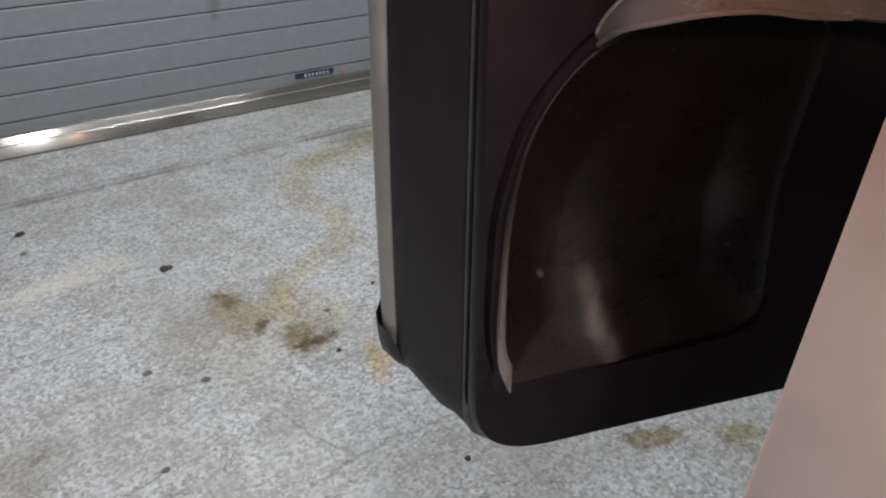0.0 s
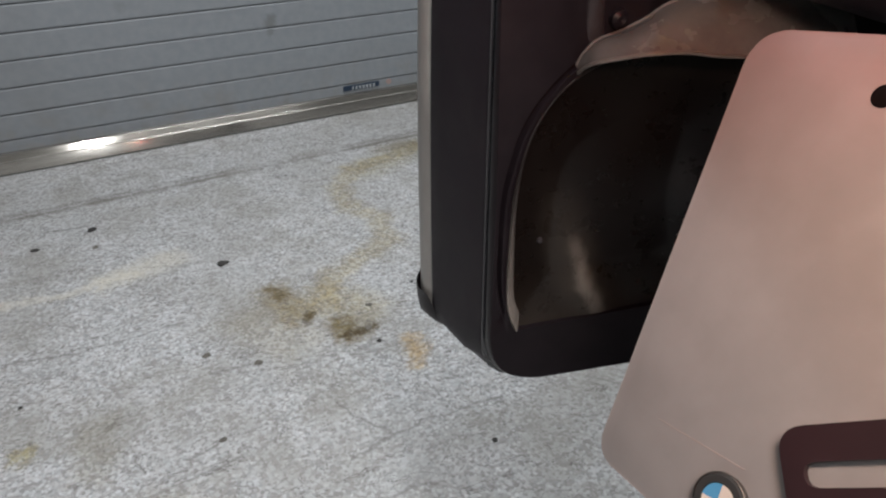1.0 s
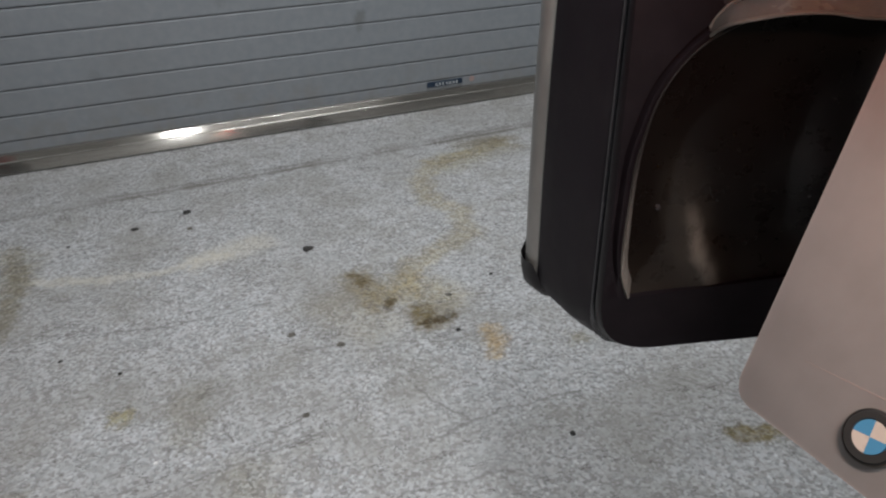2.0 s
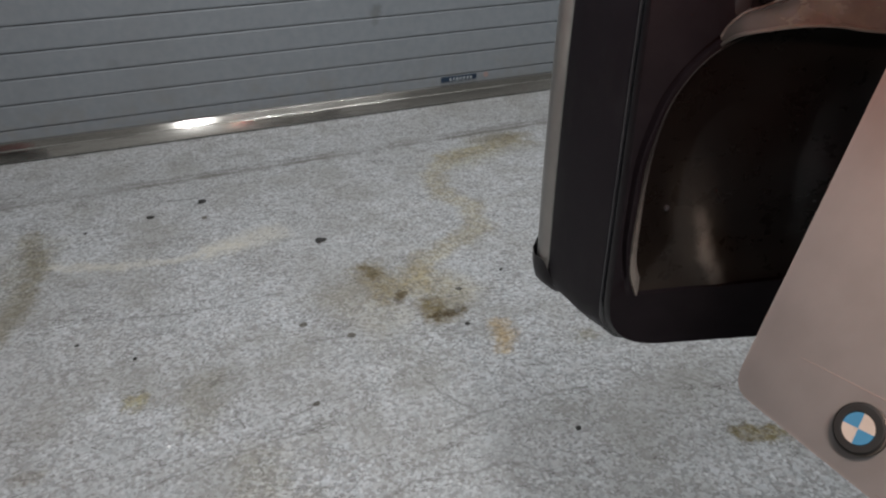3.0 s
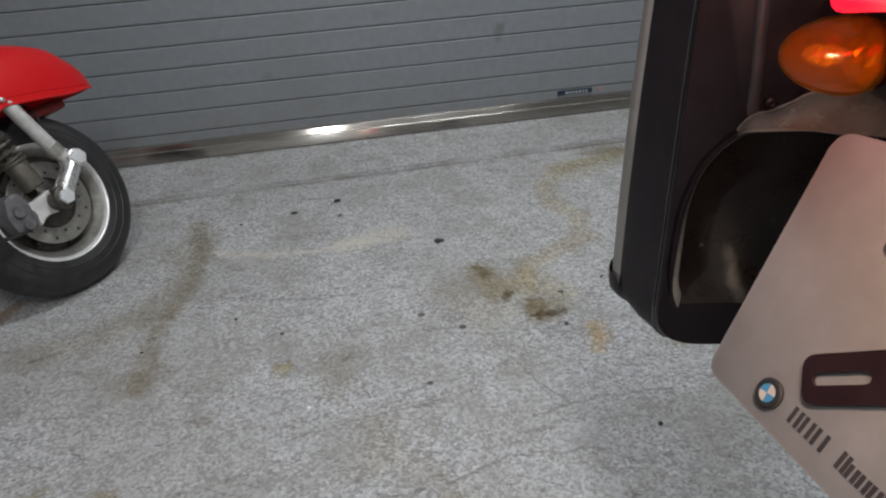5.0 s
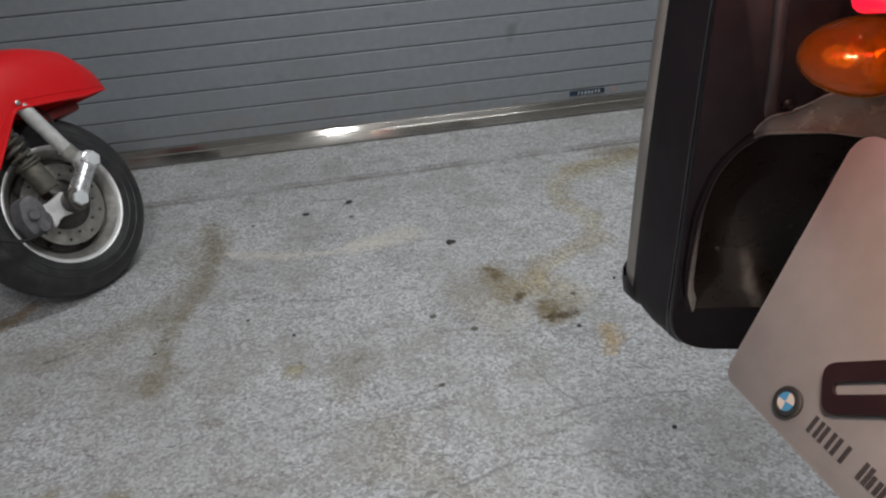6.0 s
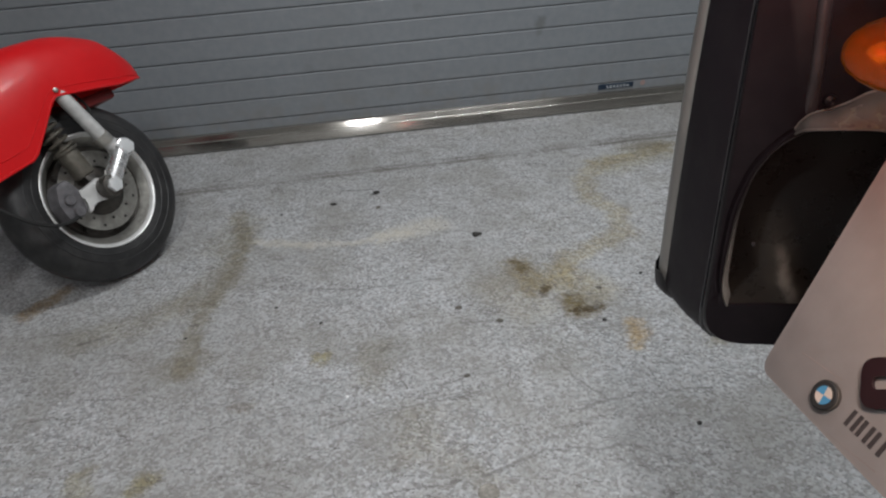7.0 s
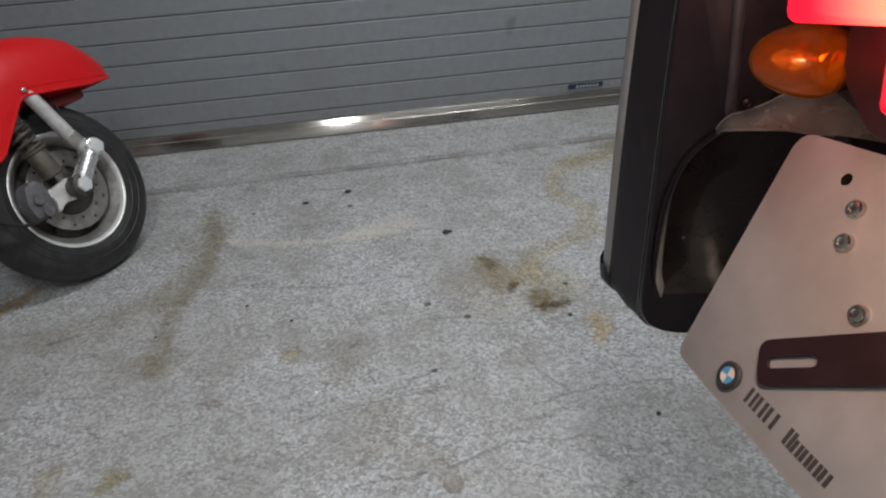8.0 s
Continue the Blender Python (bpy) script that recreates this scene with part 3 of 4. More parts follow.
# rolling shutter: slats with a rolled lower edge, a stainless bottom bar
SLAT, FIRST = 0.0715, 0.0895
shutter = thing("rolling_shutter", pose(0, 0, 0), "closed grey steel rolling shutter with a stainless bottom bar", "shutter", kind="structure")


def slat_mesh(height):
    prof = [(0.0035, 0.0), (-0.0005, 0.0015), (-0.001, 0.005), (0.0, 0.009), (0.0, height - 0.008), (0.0008, height - 0.004), (0.004, height - 0.0014), (0.012, height - 0.0014), (0.012, 0.0)]
    return finish(loft([[(x, y, z) for y, z in prof] for x in (X0, X1)]), "slat", M_SLAT, 40)


slat_me = slat_mesh(SLAT)
z = FIRST
while z < TOP - 0.02:
    s = new("slat", slat_me)
    s.parent, s.location = shutter, (0, 0, z)
    z += SLAT
part("slat", loft([[(x, y, zz) for y, zz in [(0.0, 0.05), (0.0, FIRST - 0.008), (0.0008, FIRST - 0.004), (0.004, FIRST - 0.0014), (0.012, FIRST - 0.0014), (0.012, 0.05)]] for x in (X0, X1)]), M_SLAT, shutter)
bar_prof = rounded([(-0.034, 0.004), (-0.0245, 0.034), (-0.0200, 0.0370), (-0.0116, 0.0540), (0.0004, 0.0570), (0.014, 0.0570), (0.014, 0.004)], 0.0016, 3)
part("bottom_bar", loft([[(x, y, zz) for y, zz in bar_prof] for x in (X0, X1)]), M_STEEL, shutter, "dull stainless bottom bar")
part("bar_ridge", tube([(X0, -0.0226, 0.0362), (X1, -0.0226, 0.0362)], 0.0012, 10), M_DULL, shutter, "bright worn ridge of the bar")
part("rubber_strip", box(X0, -0.014, 0.0, X1, 0.01, 0.006), M_RUBBER, shutter)
sticker = part("sticker", plate(rounded([(0.0, 0.0672), (0.13, 0.0672), (0.13, 0.0850), (0.0, 0.0850)], 0.003, 3), -0.0026, -0.0032, lambda x, y, d: (x, d, y)), M_NAVY, shutter, "small navy sticker with white print")
bm = None
for i in range(7):
    x = 0.03 + 0.0125 * i
    bm = box(x, -0.0036, 0.0705, x + 0.0085, -0.0031, 0.0725, 0, bm=bm)
    bm = box(x + 0.001, -0.0036, 0.0755, x + 0.0075, -0.0031, 0.0785, 0, bm=bm)
    bm = box(x + 0.0035, -0.0036, 0.0715, x + 0.005, -0.0031, 0.0795, 0, bm=bm)
part("print_bars", bm, M_WHITE, sticker, smooth=0)
part("round_mark", lathe([(-0.0008, 0.0), (-0.0008, 0.009), (-0.0002, 0.0095)], "y", 20, m=pose(0.165, -0.002, 0.077)), M_MARK, shutter, "small faded red mark")

# ---------------------------------------------------------------- the motorcycle's frame of reference
FWD, LEFT = Vector((0.968, -0.25, 0)).normalized(), Vector((0.25, 0.968, 0)).normalized()
BIKE = Matrix((( FWD.x, LEFT.x, 0, -0.555), (FWD.y, LEFT.y, 0, -1.928), (0, 0, 1, 0.53), (0, 0, 0, 1)))


# ---------------------------------------------------------------- pannier case
def pannier():
    t = thing("pannier_case", BIKE, "black plastic motorcycle pannier with grey outer panel and recessed inner side", "pannier")
    N = 160

    def side(l, grow=0.0):
        """Outline (F, U) of the case at the distance l from its inner side."""
        fr = -0.0075 + 0.1 * min(l, 0.012) - 0.213 * max(0.0, l - 0.012) - grow
        lo = 0.002 - 0.12 * l - grow
        hi, ff = 0.40 + grow, 0.42 + 0.06 * l + grow
        return resample(rounded([(fr, lo), (ff, lo), (ff - 0.02, hi), (fr + 0.005, hi)], [0.018 + 0.018 * max(0.0, 1 - l / 0.03), 0.05, 0.08, 0.06], 10), N)

    def bend(f, l, u):
        k = 0.955 - 5.2 * max(0.0, u - 0.05) ** 2
        return (f, l * k, u)

    # inner shell: rim, inner wall with the recess
    rec = rounded([(0.0075, 0.0420), (0.1340, 0.0478), (0.1230, 0.1200), (0.1300, 0.1900), (0.0560, 0.1960), (0.0330, 0.1860), (0.0130, 0.1620), (0.0045, 0.1280), (0.0025, 0.0750)], [0.003, 0.018, 0.08, 0.02, 0.05, 0.06, 0.06, 0.10, 0.12], 8)
    N2 = 160
    centre = Vector((0.06, 0.11))

    def ray_hit(outline, a):
        d, best = Vector((math.cos(a), math.sin(a))), None
        for i in range(len(outline)):
            p, q = Vector(outline[i]) - centre, Vector(outline[(i + 1) % len(outline)]) - centre
            e = q - p
            den = d.x * e.y - d.y * e.x
            if abs(den) < 1e-12:
                continue
            s, w = (p.x * e.y - p.y * e.x) / den, (p.x * d.y - p.y * d.x) / den
            if s > 0 and -1e-9 <= w <= 1 + 1e-9 and (best is None or s < best):
                best = s
        return tuple(centre + d * best)

    angles = [2 * math.pi * i / N2 for i in range(N2)]

    def around(outline):
        return [ray_hit(outline, a) for a in angles]

    def scaled(pts, k, mid=centre):
        return [tuple(mid + (Vector(p) - mid).normalized() * ((Vector(p) - mid).length + k)) for p in pts]

    o_out = around(side(0.0))
    o_in = around(rec)
    rows = []
    rows.append([bend(f, 0.0090, u) for f, u in scaled(around(side(0.009)), 0.0)])
    rows.append([bend(f, 0.0050, u) for f, u in scaled(o_out, -0.0002)])
    rows.append([bend(f, 0.0015, u) for f, u in scaled(o_out, -0.0012)])
    rows.append([bend(f, 0.0, u) for f, u in scaled(o_out, -0.0022)])
    def lip(p):
        """How far the lip stands out: along the rear and upper edge, running out below and in front."""
        rise = max(0.0, min(1.0, (p[1] - 0.044) / 0.02))
        back = max(0.0, min(1.0, (0.080 - p[0]) / 0.03))
        return rise * back

    for grow, sink in ((0.0068, 0.0), (0.0060, 0.0030), (0.0050, 0.0030), (0.0036, -0.0012), (0.0014, -0.0014), (0.0, -0.0002)):
        rows.append([bend(f, sink * lip((f, u)), u) for f, u in scaled(o_in, grow)])
    rows.append([bend(f, 0.0046, u) for f, u in scaled(o_in, -0.0008)])
    part("inner_shell", loft(rows, True, (False, False)), M_SHELL, t, "satin black inner shell with a raised lip round its recess", smooth=50)
    # recess panel: bulged smoky sheet
    bm = bmesh.new()
    K = 28
    lim = [Vector(p) for p in scaled(o_in, -0.0005)]
    ring_rows = []
    for r in range(K + 1):
        s = r / K
        row = []
        for i, p in enumerate(lim):
            q = centre + (p - centre) * (1 - s)
            f, u = q
            dent = 0.0030 * math.exp(-((u - 0.060) / 0.022) ** 2 - ((f - 0.052 + 0.35 * (u - 0.06)) / 0.012) ** 2)
            hump = 0.0022 * math.exp(-((f - 0.105) / 0.018) ** 2 - ((u - 0.115) / 0.03) ** 2)
            row.append(bend(f, 0.0030 + 0.0075 * min(1.0, 2.2 * s) ** 0.8 - dent - hump, u))
        ring_rows.append(row)
    part("recess_panel", loft(ring_rows, True, (False, False), bm), M_RECESS, t, "smoky brown-black glossy panel with a painted reflection streak", smooth=60)
    for f, u in ((0.0232, 0.0945), (0.1090, 0.0945)):
        part("rivet", lathe([(0.003, 0.0017), (-0.001, 0.0015), (-0.0014, 0.0)], "y", 12, m=pose(f, 0.0075, u)), M_RIB, t, "tiny worn rivet")
    # worn grey edge of the recess, wide below and running out along the arch
    path = spline([(0.0090, 0.0425), (0.0035, 0.0600), (0.0035, 0.0850), (0.0047, 0.1150), (0.0078, 0.1400), (0.0130, 0.1590), (0.0225, 0.1750), (0.0345, 0.1855), (0.0480, 0.1920)], 8)
    rows = []
    for i, (f, u) in enumerate(path):
        a, b = Vector(path[max(i - 1, 0)]), Vector(path[min(i + 1, len(path) - 1)])
        t_ = (b - a).normalized()
        inw = Vector((t_.y, -t_.x))
        s = i / (len(path) - 1)
        w = 0.0016 + 0.0052 * max(0.0, 1 - s / 0.55) * min(1.0, 0.2 + s / 0.08)
        rows.append([bend(*(v.x, l, v.y)) for v, l in ((Vector((f, u)) - 0.0008 * inw, 0.0005), (Vector((f, u)), -0.0020), (Vector((f, u)) + 0.4 * w * inw, -0.0014), (Vector((f, u)) + w * inw, 0.0040))])
    bm_edge = loft(rows, False, (False, False))
    bmesh.ops.solidify(bm_edge, geom=bm_edge.faces[:], thickness=0.0008)
    part("edge_strip", bm_edge, M_EDGE, t, "worn grey edge of the recess", smooth=50)
    # seal in the joint
    part("seal", loft([[bend(f, 0.007, u) for f, u in side(0.007, -0.003)], [bend(f, 0.0145, u) for f, u in side(0.0145, -0.003)]], True, (False, False)), M_RUBBER, t, "dark rubber seal in the joint")
    # lid with the rear face, then the grey outer panel
    ls = [(0.0120, -0.0015), (0.0128, 0.0004), (0.0145, 0.0009), (0.0155, 0.001), (0.04, 0.001), (0.07, 0.001), (0.0845, 0.001), (0.0855, 0.0008), (0.0867, -0.0001), (0.0875, -0.0015)]
    part("lid", loft([[bend(f, l, u) for f, u in side(l, g)] for l, g in ls], True, (False, True)), M_BLACK, t, "grained black lid edge", smooth=40)
    # added bead, paler and glossier than the lid, for the highlight on its edge
    ls = [(0.0116, -0.0010), (0.0118, 0.0013), (0.0123, 0.0017), (0.0130, 0.0011)]
    part("bead", loft([[bend(f, l, u) for f, u in side(l, g)] for l, g in ls], True, (False, False)), M_BEAD, t, "thin shiny bead added along the lid joint to carry its highlight")
    ls = [(0.0876, -0.002), (0.0886, 0.0002), (0.094, 0.0018), (0.101, 0.0020), (0.109, -0.0005), (0.115, -0.006), (0.118, -0.016)]
    part("outer_panel", loft([[bend(f, l, u) for f, u in side(l, g)] for l, g in ls]), M_SILVER, t, "grey silver painted outer panel", smooth=40)
    # corner guard at the lower rear corner
    rows = []
    for l, g in ((0.082, 0.0014), (0.088, 0.0036), (0.102, 0.0044), (0.111, 0.002), (0.1175, -0.004), (0.1205, -0.012)):
        base = side(l, g)
        pick = [p for p in base if p[1] < 0.018 + 0.25 * (l - 0.09) and p[0] < 0.10]
        pick.sort(key=lambda p: math.atan2(p[1] - 0.06, p[0] - 0.05) % (2 * math.pi))
        n_ = 24
        dense = [Vector(p) for p in pick]
        run = [0.0]
        for a, b in zip(dense, dense[1:]):
            run.append(run[-1] + (b - a).length)
        out = []
        for k in range(n_):
            s = run[-1] * k / (n_ - 1)
            j = max(i for i in range(len(run)) if run[i] <= s + 1e-9)
            j = min(j, len(dense) - 2)
            w = (s - run[j]) / max(run[j + 1] - run[j], 1e-9)
            out.append(tuple(dense[j].lerp(dense[j + 1], w)))
        rows.append([bend(f, l, u) for f, u in out])
    bm = loft(rows, False, (False, False))
    bmesh.ops.solidify(bm, geom=bm.faces[:], thickness=0.002)
    part("corner_guard", bm, M_SHELL, t, "black moulded corner guard")
    # upright rib on the inner side, above the recess
    rows = []
    for i in range(15):
        s = i / 14
        u, mid_f, half = 0.200 + 0.16 * s, 0.041 - 0.012 * s, 0.0042 + 0.001 * s
        rows.append([(mid_f + half * math.cos(math.pi * k / 10), 0.0006 - 0.0046 * math.sin(math.pi * k / 10) ** 0.8 * min(1.0, 5 * s + 0.15), u) for k in range(11)])
    part("rib", loft(rows, False, (False, False)), M_RIB, t, "soft upright moulded rib", smooth=60)
    part("screw", lathe([(0.0, 0.0045), (-0.003, 0.0042), (-0.0042, 0.002), (-0.0035, 0.0)], "y", 14, m=pose(0.0505, -0.001, 0.2105)), M_SHELL, t, "small round screw head")
    return t


pannier()

# ---------------------------------------------------------------- motorcycle tail
bike = thing("motorcycle", BIKE, "parked black motorcycle tail with lit red lamp and bare plate holder", "motorcycle")

# plate holder: flat, tipped back, turned in its plane
PC = Vector((-0.568, -2.0923, 0.6875))
PN = Vector((-0.8559, -0.0084, 0.5170)).normalized()
PU = Vector((0.0099, -0.99995, 0.0)).normalized()
PV = PN.cross(PU) if PN.cross(PU).z > 0 else -PN.cross(PU)
PU = PV.cross(PN)
PLATE = Matrix((( PU.x, PV.x, PN.x, PC.x), (PU.y, PV.y, PN.y, PC.y), (PU.z, PV.z, PN.z, PC.z), (0, 0, 0, 1)))
flat = BIKE.inverted() @ PLATE


def on_plate(x, y, d):
    return flat @ Vector((x, y, d))


outline = rounded([(-0.0587, 0.0815), (-0.0270, -0.0640), (0.160, -0.0500), (0.135, 0.1150)], [0.012, 0.009, 0.012, 0.012], 8)
holder_bm = plate(outline, -0.0018, 0.0, on_plate, 0.0005)
holder = part("plate_holder", holder_bm, M_PLATE, bike, "satin bare metal number plate holder, tinted by the lamp")
part("hole", lathe([(0.0003, 0.0), (0.0003, 0.0030), (0.0001, 0.0034)], "z", 24, m=flat @ pose(-0.0097, 0.0726, 0)), M_VOID, holder, "dark round bolt hole")
# round two-colour emblem
em = flat @ pose(0.0161, -0.0453, 0, 0, 0, -25) @ Matrix.Diagonal((0.88, 0.88, 1.0, 1.0))
emblem = part("emblem", lathe([(0.0002, 0.0089), (0.0022, 0.0089), (0.0032, 0.0082), (0.0032, 0.0060), (0.0027, 0.0057), (0.0027, 0.0)], "z", 40, m=em), M_RUBBER, holder, "small round emblem with a dark ring")
part("rim", lathe([(0.0000, 0.0089), (0.0012, 0.0093), (0.0024, 0.0093), (0.0026, 0.0089)], "z", 40, m=em), M_DARKMETAL, emblem, "thin worn metal rim")
for k in range(4):
    pts = [(0, 0)] + arc(0, 0, 0.0056, 90 * k + 40, 90 * k + 130, 8)
    part("quarter", plate(pts, 0.0026, 0.0031, lambda x, y, d: em @ Vector((x, y, d))), M_BLUE if k % 2 else M_CREAM, emblem, "sky blue quarter" if k % 2 else "cream white quarter", smooth=0)
# dark strap with a slot, on the holder
strap_m = flat @ pose(0.0, 0.0, 0.0) @ Matrix.Translation((0.0262, -0.0272, 0)) @ pose(0, 0, 0, 0, 0, 43)
outer = resample(rounded([(0.0, -0.0125), (0.13, -0.0125), (0.13, 0.0125), (0.0, 0.0125)], [0.007, 0.003, 0.003, 0.007], 8), 120)
inner = rounded([(0.0055, -0.0032), (0.0350, -0.0032), (0.0350, 0.0032), (0.0055, 0.0032)], 0.0036, 8)
mid = Vector((0.020, 0.0))


def by_angle(outline, mid, count=72):
    out = []
    for i in range(count):
        a = 2 * math.pi * i / count
        d, best = Vector((math.cos(a), math.sin(a))), None
        for j in range(len(outline)):
            p, q = Vector(outline[j]) - mid, Vector(outline[(j + 1) % len(outline)]) - mid
            e = q - p
            den = d.x * e.y - d.y * e.x
            if abs(den) < 1e-12:
                continue
            s, w = (p.x * e.y - p.y * e.x) / den, (p.x * d.y - p.y * d.x) / den
            if s > 0 and -1e-6 <= w <= 1 + 1e-6 and (best is None or s < best):
                best = s
        out.append(tuple(mid + d * best))
    return out


oo, ii = by_angle(outer, mid), by_angle(inner, mid)
rows = [[strap_m @ Vector((x, y, h)) for x, y in ring] for ring, h in ((oo, 0.0008), (oo, 0.0032), (ii, 0.0032), (ii, 0.0008))]
part("strap", loft(rows + [rows[0]], True, (False, False)), M_STRAP, holder, "dark strap with a long slot")
for u, v in ((0.0165, 0.0470), (0.0085, 0.0632), (0.050, 0.0253)):
    part("bolt", lathe([(0.0, 0.0050), (0.0026, 0.0049), (0.0038, 0.0040), (0.0042, 0.0022), (0.0036, 0.0018), (0.0036, 0.0)], "z", 24, m=flat @ pose(u, v, 0)), M_BOLT, holder, "worn round bolt head")
# row of lettering as plain bars
base = flat @ Matrix.Translation((0.0325, -0.0482, 0)) @ pose(0, 0, 0, 0, 0, 5)
x = 0.0
for w, tall in ((0.0078, 0.0090), (0.0085, 0.0090), (0.0098, 0.0090), (-0.0065, 0), (0.0060, 0.0090), (0.0066, 0.0068), (0.0066, 0.0068), (0.0066, 0.0068), (0.0066, 0.0068)):
    if w > 0:
        for a0 in (x, x + 0.55 * w):
            ring = [(a0, 0), (a0 + 0.0021, 0), (a0 + 0.0021, tall), (a0, tall)]
            part("letter_bar", plate(ring, 0.0001, 0.0005, lambda a, b, d: base @ Vector((a, b, d))), M_INK, holder, smooth=0)
    x += abs(w)

# fine scratches on the holder
for (x0, y0), (x1, y1) in (((-0.014, -0.040), (0.016, -0.034)), ((0.030, -0.058), (0.060, -0.052))):
    d = Vector((x1 - x0, y1 - y0)).normalized() * 0.00022
    ring = [(x0, y0), (x1 + d.y, y1 - d.x), (x1 - d.y, y1 + d.x), (x0 - d.y, y0 + d.x)]
    part("scratch", plate(ring, 0.00002, 0.0001, on_plate), M_SCRATCH, holder, smooth=0)

# amber indicator: egg-shaped lens on a black stalk
IND = Matrix.Translation((0.0312, -0.0505, 0.2572)) @ Vector((0.0522, -0.0050, -0.0025)).to_track_quat("X", "Z").to_matrix().to_4x4() @ Matrix.Diagonal((0.93, 1.08, 1.08, 1.0))
signal = part("turn_signal", lathe([(0.0575, 0.0), (0.0575, 0.0165), (0.060, 0.0155), (0.066, 0.0110), (0.074, 0.0070), (0.084, 0.0050), (0.105, 0.0045), (0.105, 0.0)], "x", 36, m=IND), M_MAROON, bike, "black indicator body on a short stalk")
shape = [(0.0, 0.0), (0.0012, 0.0048), (0.005, 0.0098), (0.012, 0.0148), (0.022, 0.0186), (0.034, 0.0209), (0.043, 0.0211), (0.050, 0.0198), (0.055, 0.0176), (0.058, 0.0150)]
inner_shape = [(0.057, 0.0138), (0.054, 0.0165), (0.049, 0.0186), (0.043, 0.0197), (0.034, 0.0195), (0.022, 0.0172), (0.012, 0.0134), (0.005, 0.0084), (0.0024, 0.003), (0.002, 0.0)]
lens = part("lens", lathe(shape + inner_shape, "x", 40, m=IND), M_AMBER, signal, "amber ribbed lens")
lens.visible_shadow = False
rings = []
for ring, (d, r) in enumerate([(0.0560, 0.0140), (0.0520, 0.0160), (0.0490, 0.0150), (0.0450, 0.0136), (0.0435, 0.0112), (0.0400, 0.0094), (0.0388, 0.0066), (0.0368, 0.0048), (0.0362, 0.0020)]):
    rings.append([IND @ Vector((d + 0.0007 * math.cos(7 * a + 2 * ring), r * math.cos(a), r * math.sin(a))) for a in (2 * math.pi * (k + 0.5 * (ring % 2)) / 18 for k in range(18))])
part("reflector", loft(rings, True, (False, True)), M_AMBERBULB, signal, "faceted gold reflector", smooth=0)
facet_rows = []
for ring, (d, r) in enumerate([(0.0150, 0.0012), (0.0170, 0.0042), (0.0215, 0.0066), (0.0250, 0.0052), (0.0290, 0.0074), (0.0330, 0.0055), (0.0365, 0.0048)]):
    facet_rows.append([IND @ Vector((d + 0.0009 * math.sin(3 * a + ring), r * math.cos(a), 0.9 * r * math.sin(a))) for a in (2 * math.pi * (k + 0.5 * (ring % 2)) / 9 for k in range(9))])
part("bulb", loft(facet_rows), M_BULB, signal, "glinting cut-glass bulb", smooth=0)

# tail lamp, lit red: a wide bar with a deeper middle block
TAIL = Matrix.Translation((0.03, -0.116, 0.294)) @ pose(0, 0, 0, -13, 0, 0)
lamp = part("tail_lamp", box(0.016, -0.215, 0.002, 0.10, -0.004, 0.11, 0.012, 3), M_HOUSING, bike, "smoky dark red tail lamp housing", m=TAIL)
part("lens", box(-0.006, -0.215, 0.0, 0.015, 0.0, 0.09, 0.006, 3), M_REDLENS, lamp, "red lit lamp lens")
part("lower_lens", box(0.002, -0.20, -0.034, 0.018, -0.091, -0.0015, 0.005, 3), M_REDLOW, lamp, "dim red lower lens")
plate_light = bpy.data.lights.new("plate_lamp_light", "AREA")
plate_light.shape, plate_light.size, plate_light.size_y = "RECTANGLE", 0.05, 0.02
plate_light.energy, plate_light.color = 0.30, (1.0, 0.69, 0.53)
new("plate_lamp_light", plate_light).matrix_world = BIKE @ look((-0.012, -0.25, 0.30), (0.03, -0.19, 0.17))
tail_light = bpy.data.lights.new("tail_lamp_light", "AREA")
tail_light.shape, tail_light.size, tail_light.size_y = "RECTANGLE", 0.10, 0.03
tail_light.energy, tail_light.color = 0.038, (1.0, 0.05, 0.06)
new("tail_lamp_light", tail_light).matrix_world = BIKE @ TAIL @ look((0.0, -0.020, -0.010), (0.045, 0.116, -0.040)) @ pose(0, 0, 0)
# bracket between the lamp and the plate holder, the lamp's red glow in its colour
bracket = rounded([(-0.103, 0.300), (-0.110, 0.264), (-0.150, 0.250), (-0.33, 0.268), (-0.33, 0.300)], [0.006, 0.012, 0.02, 0.006, 0.006], 6)
part("bracket", plate(bracket, 0.062, 0.086, lambda a, b, d: (d, a, b), 0.003), M_HOUSING, bike, "black bracket below the lamp, red lamp glow painted in")
# under-tail mudguard: a curved glossy sheet that grows out of the lip of the pannier's recess
lower = smooth_line([(0.0335, 0.0020, 0.1850), (0.0340, -0.0060, 0.1905), (0.0360, -0.0140, 0.1950), (0.0430, -0.0220, 0.1985), (0.0525, -0.0300, 0.2018), (0.0700, -0.0300, 0.2012), (0.0860, -0.0300, 0.1985), (0.1150, -0.0300, 0.1950), (0.16, -0.03, 0.185)], 5)
upper = smooth_line([(0.0325, 0.0010, 0.1880), (0.0350, -0.0005, 0.1950), (0.0415, -0.0010, 0.2014), (0.0520, -0.0010, 0.2045), (0.0640, -0.0010, 0.2095), (0.0750, -0.0010, 0.2155), (0.0950, -0.0010, 0.2190), (0.1200, -0.0010, 0.2210), (0.16, -0.001, 0.223)], 5)
rows = []
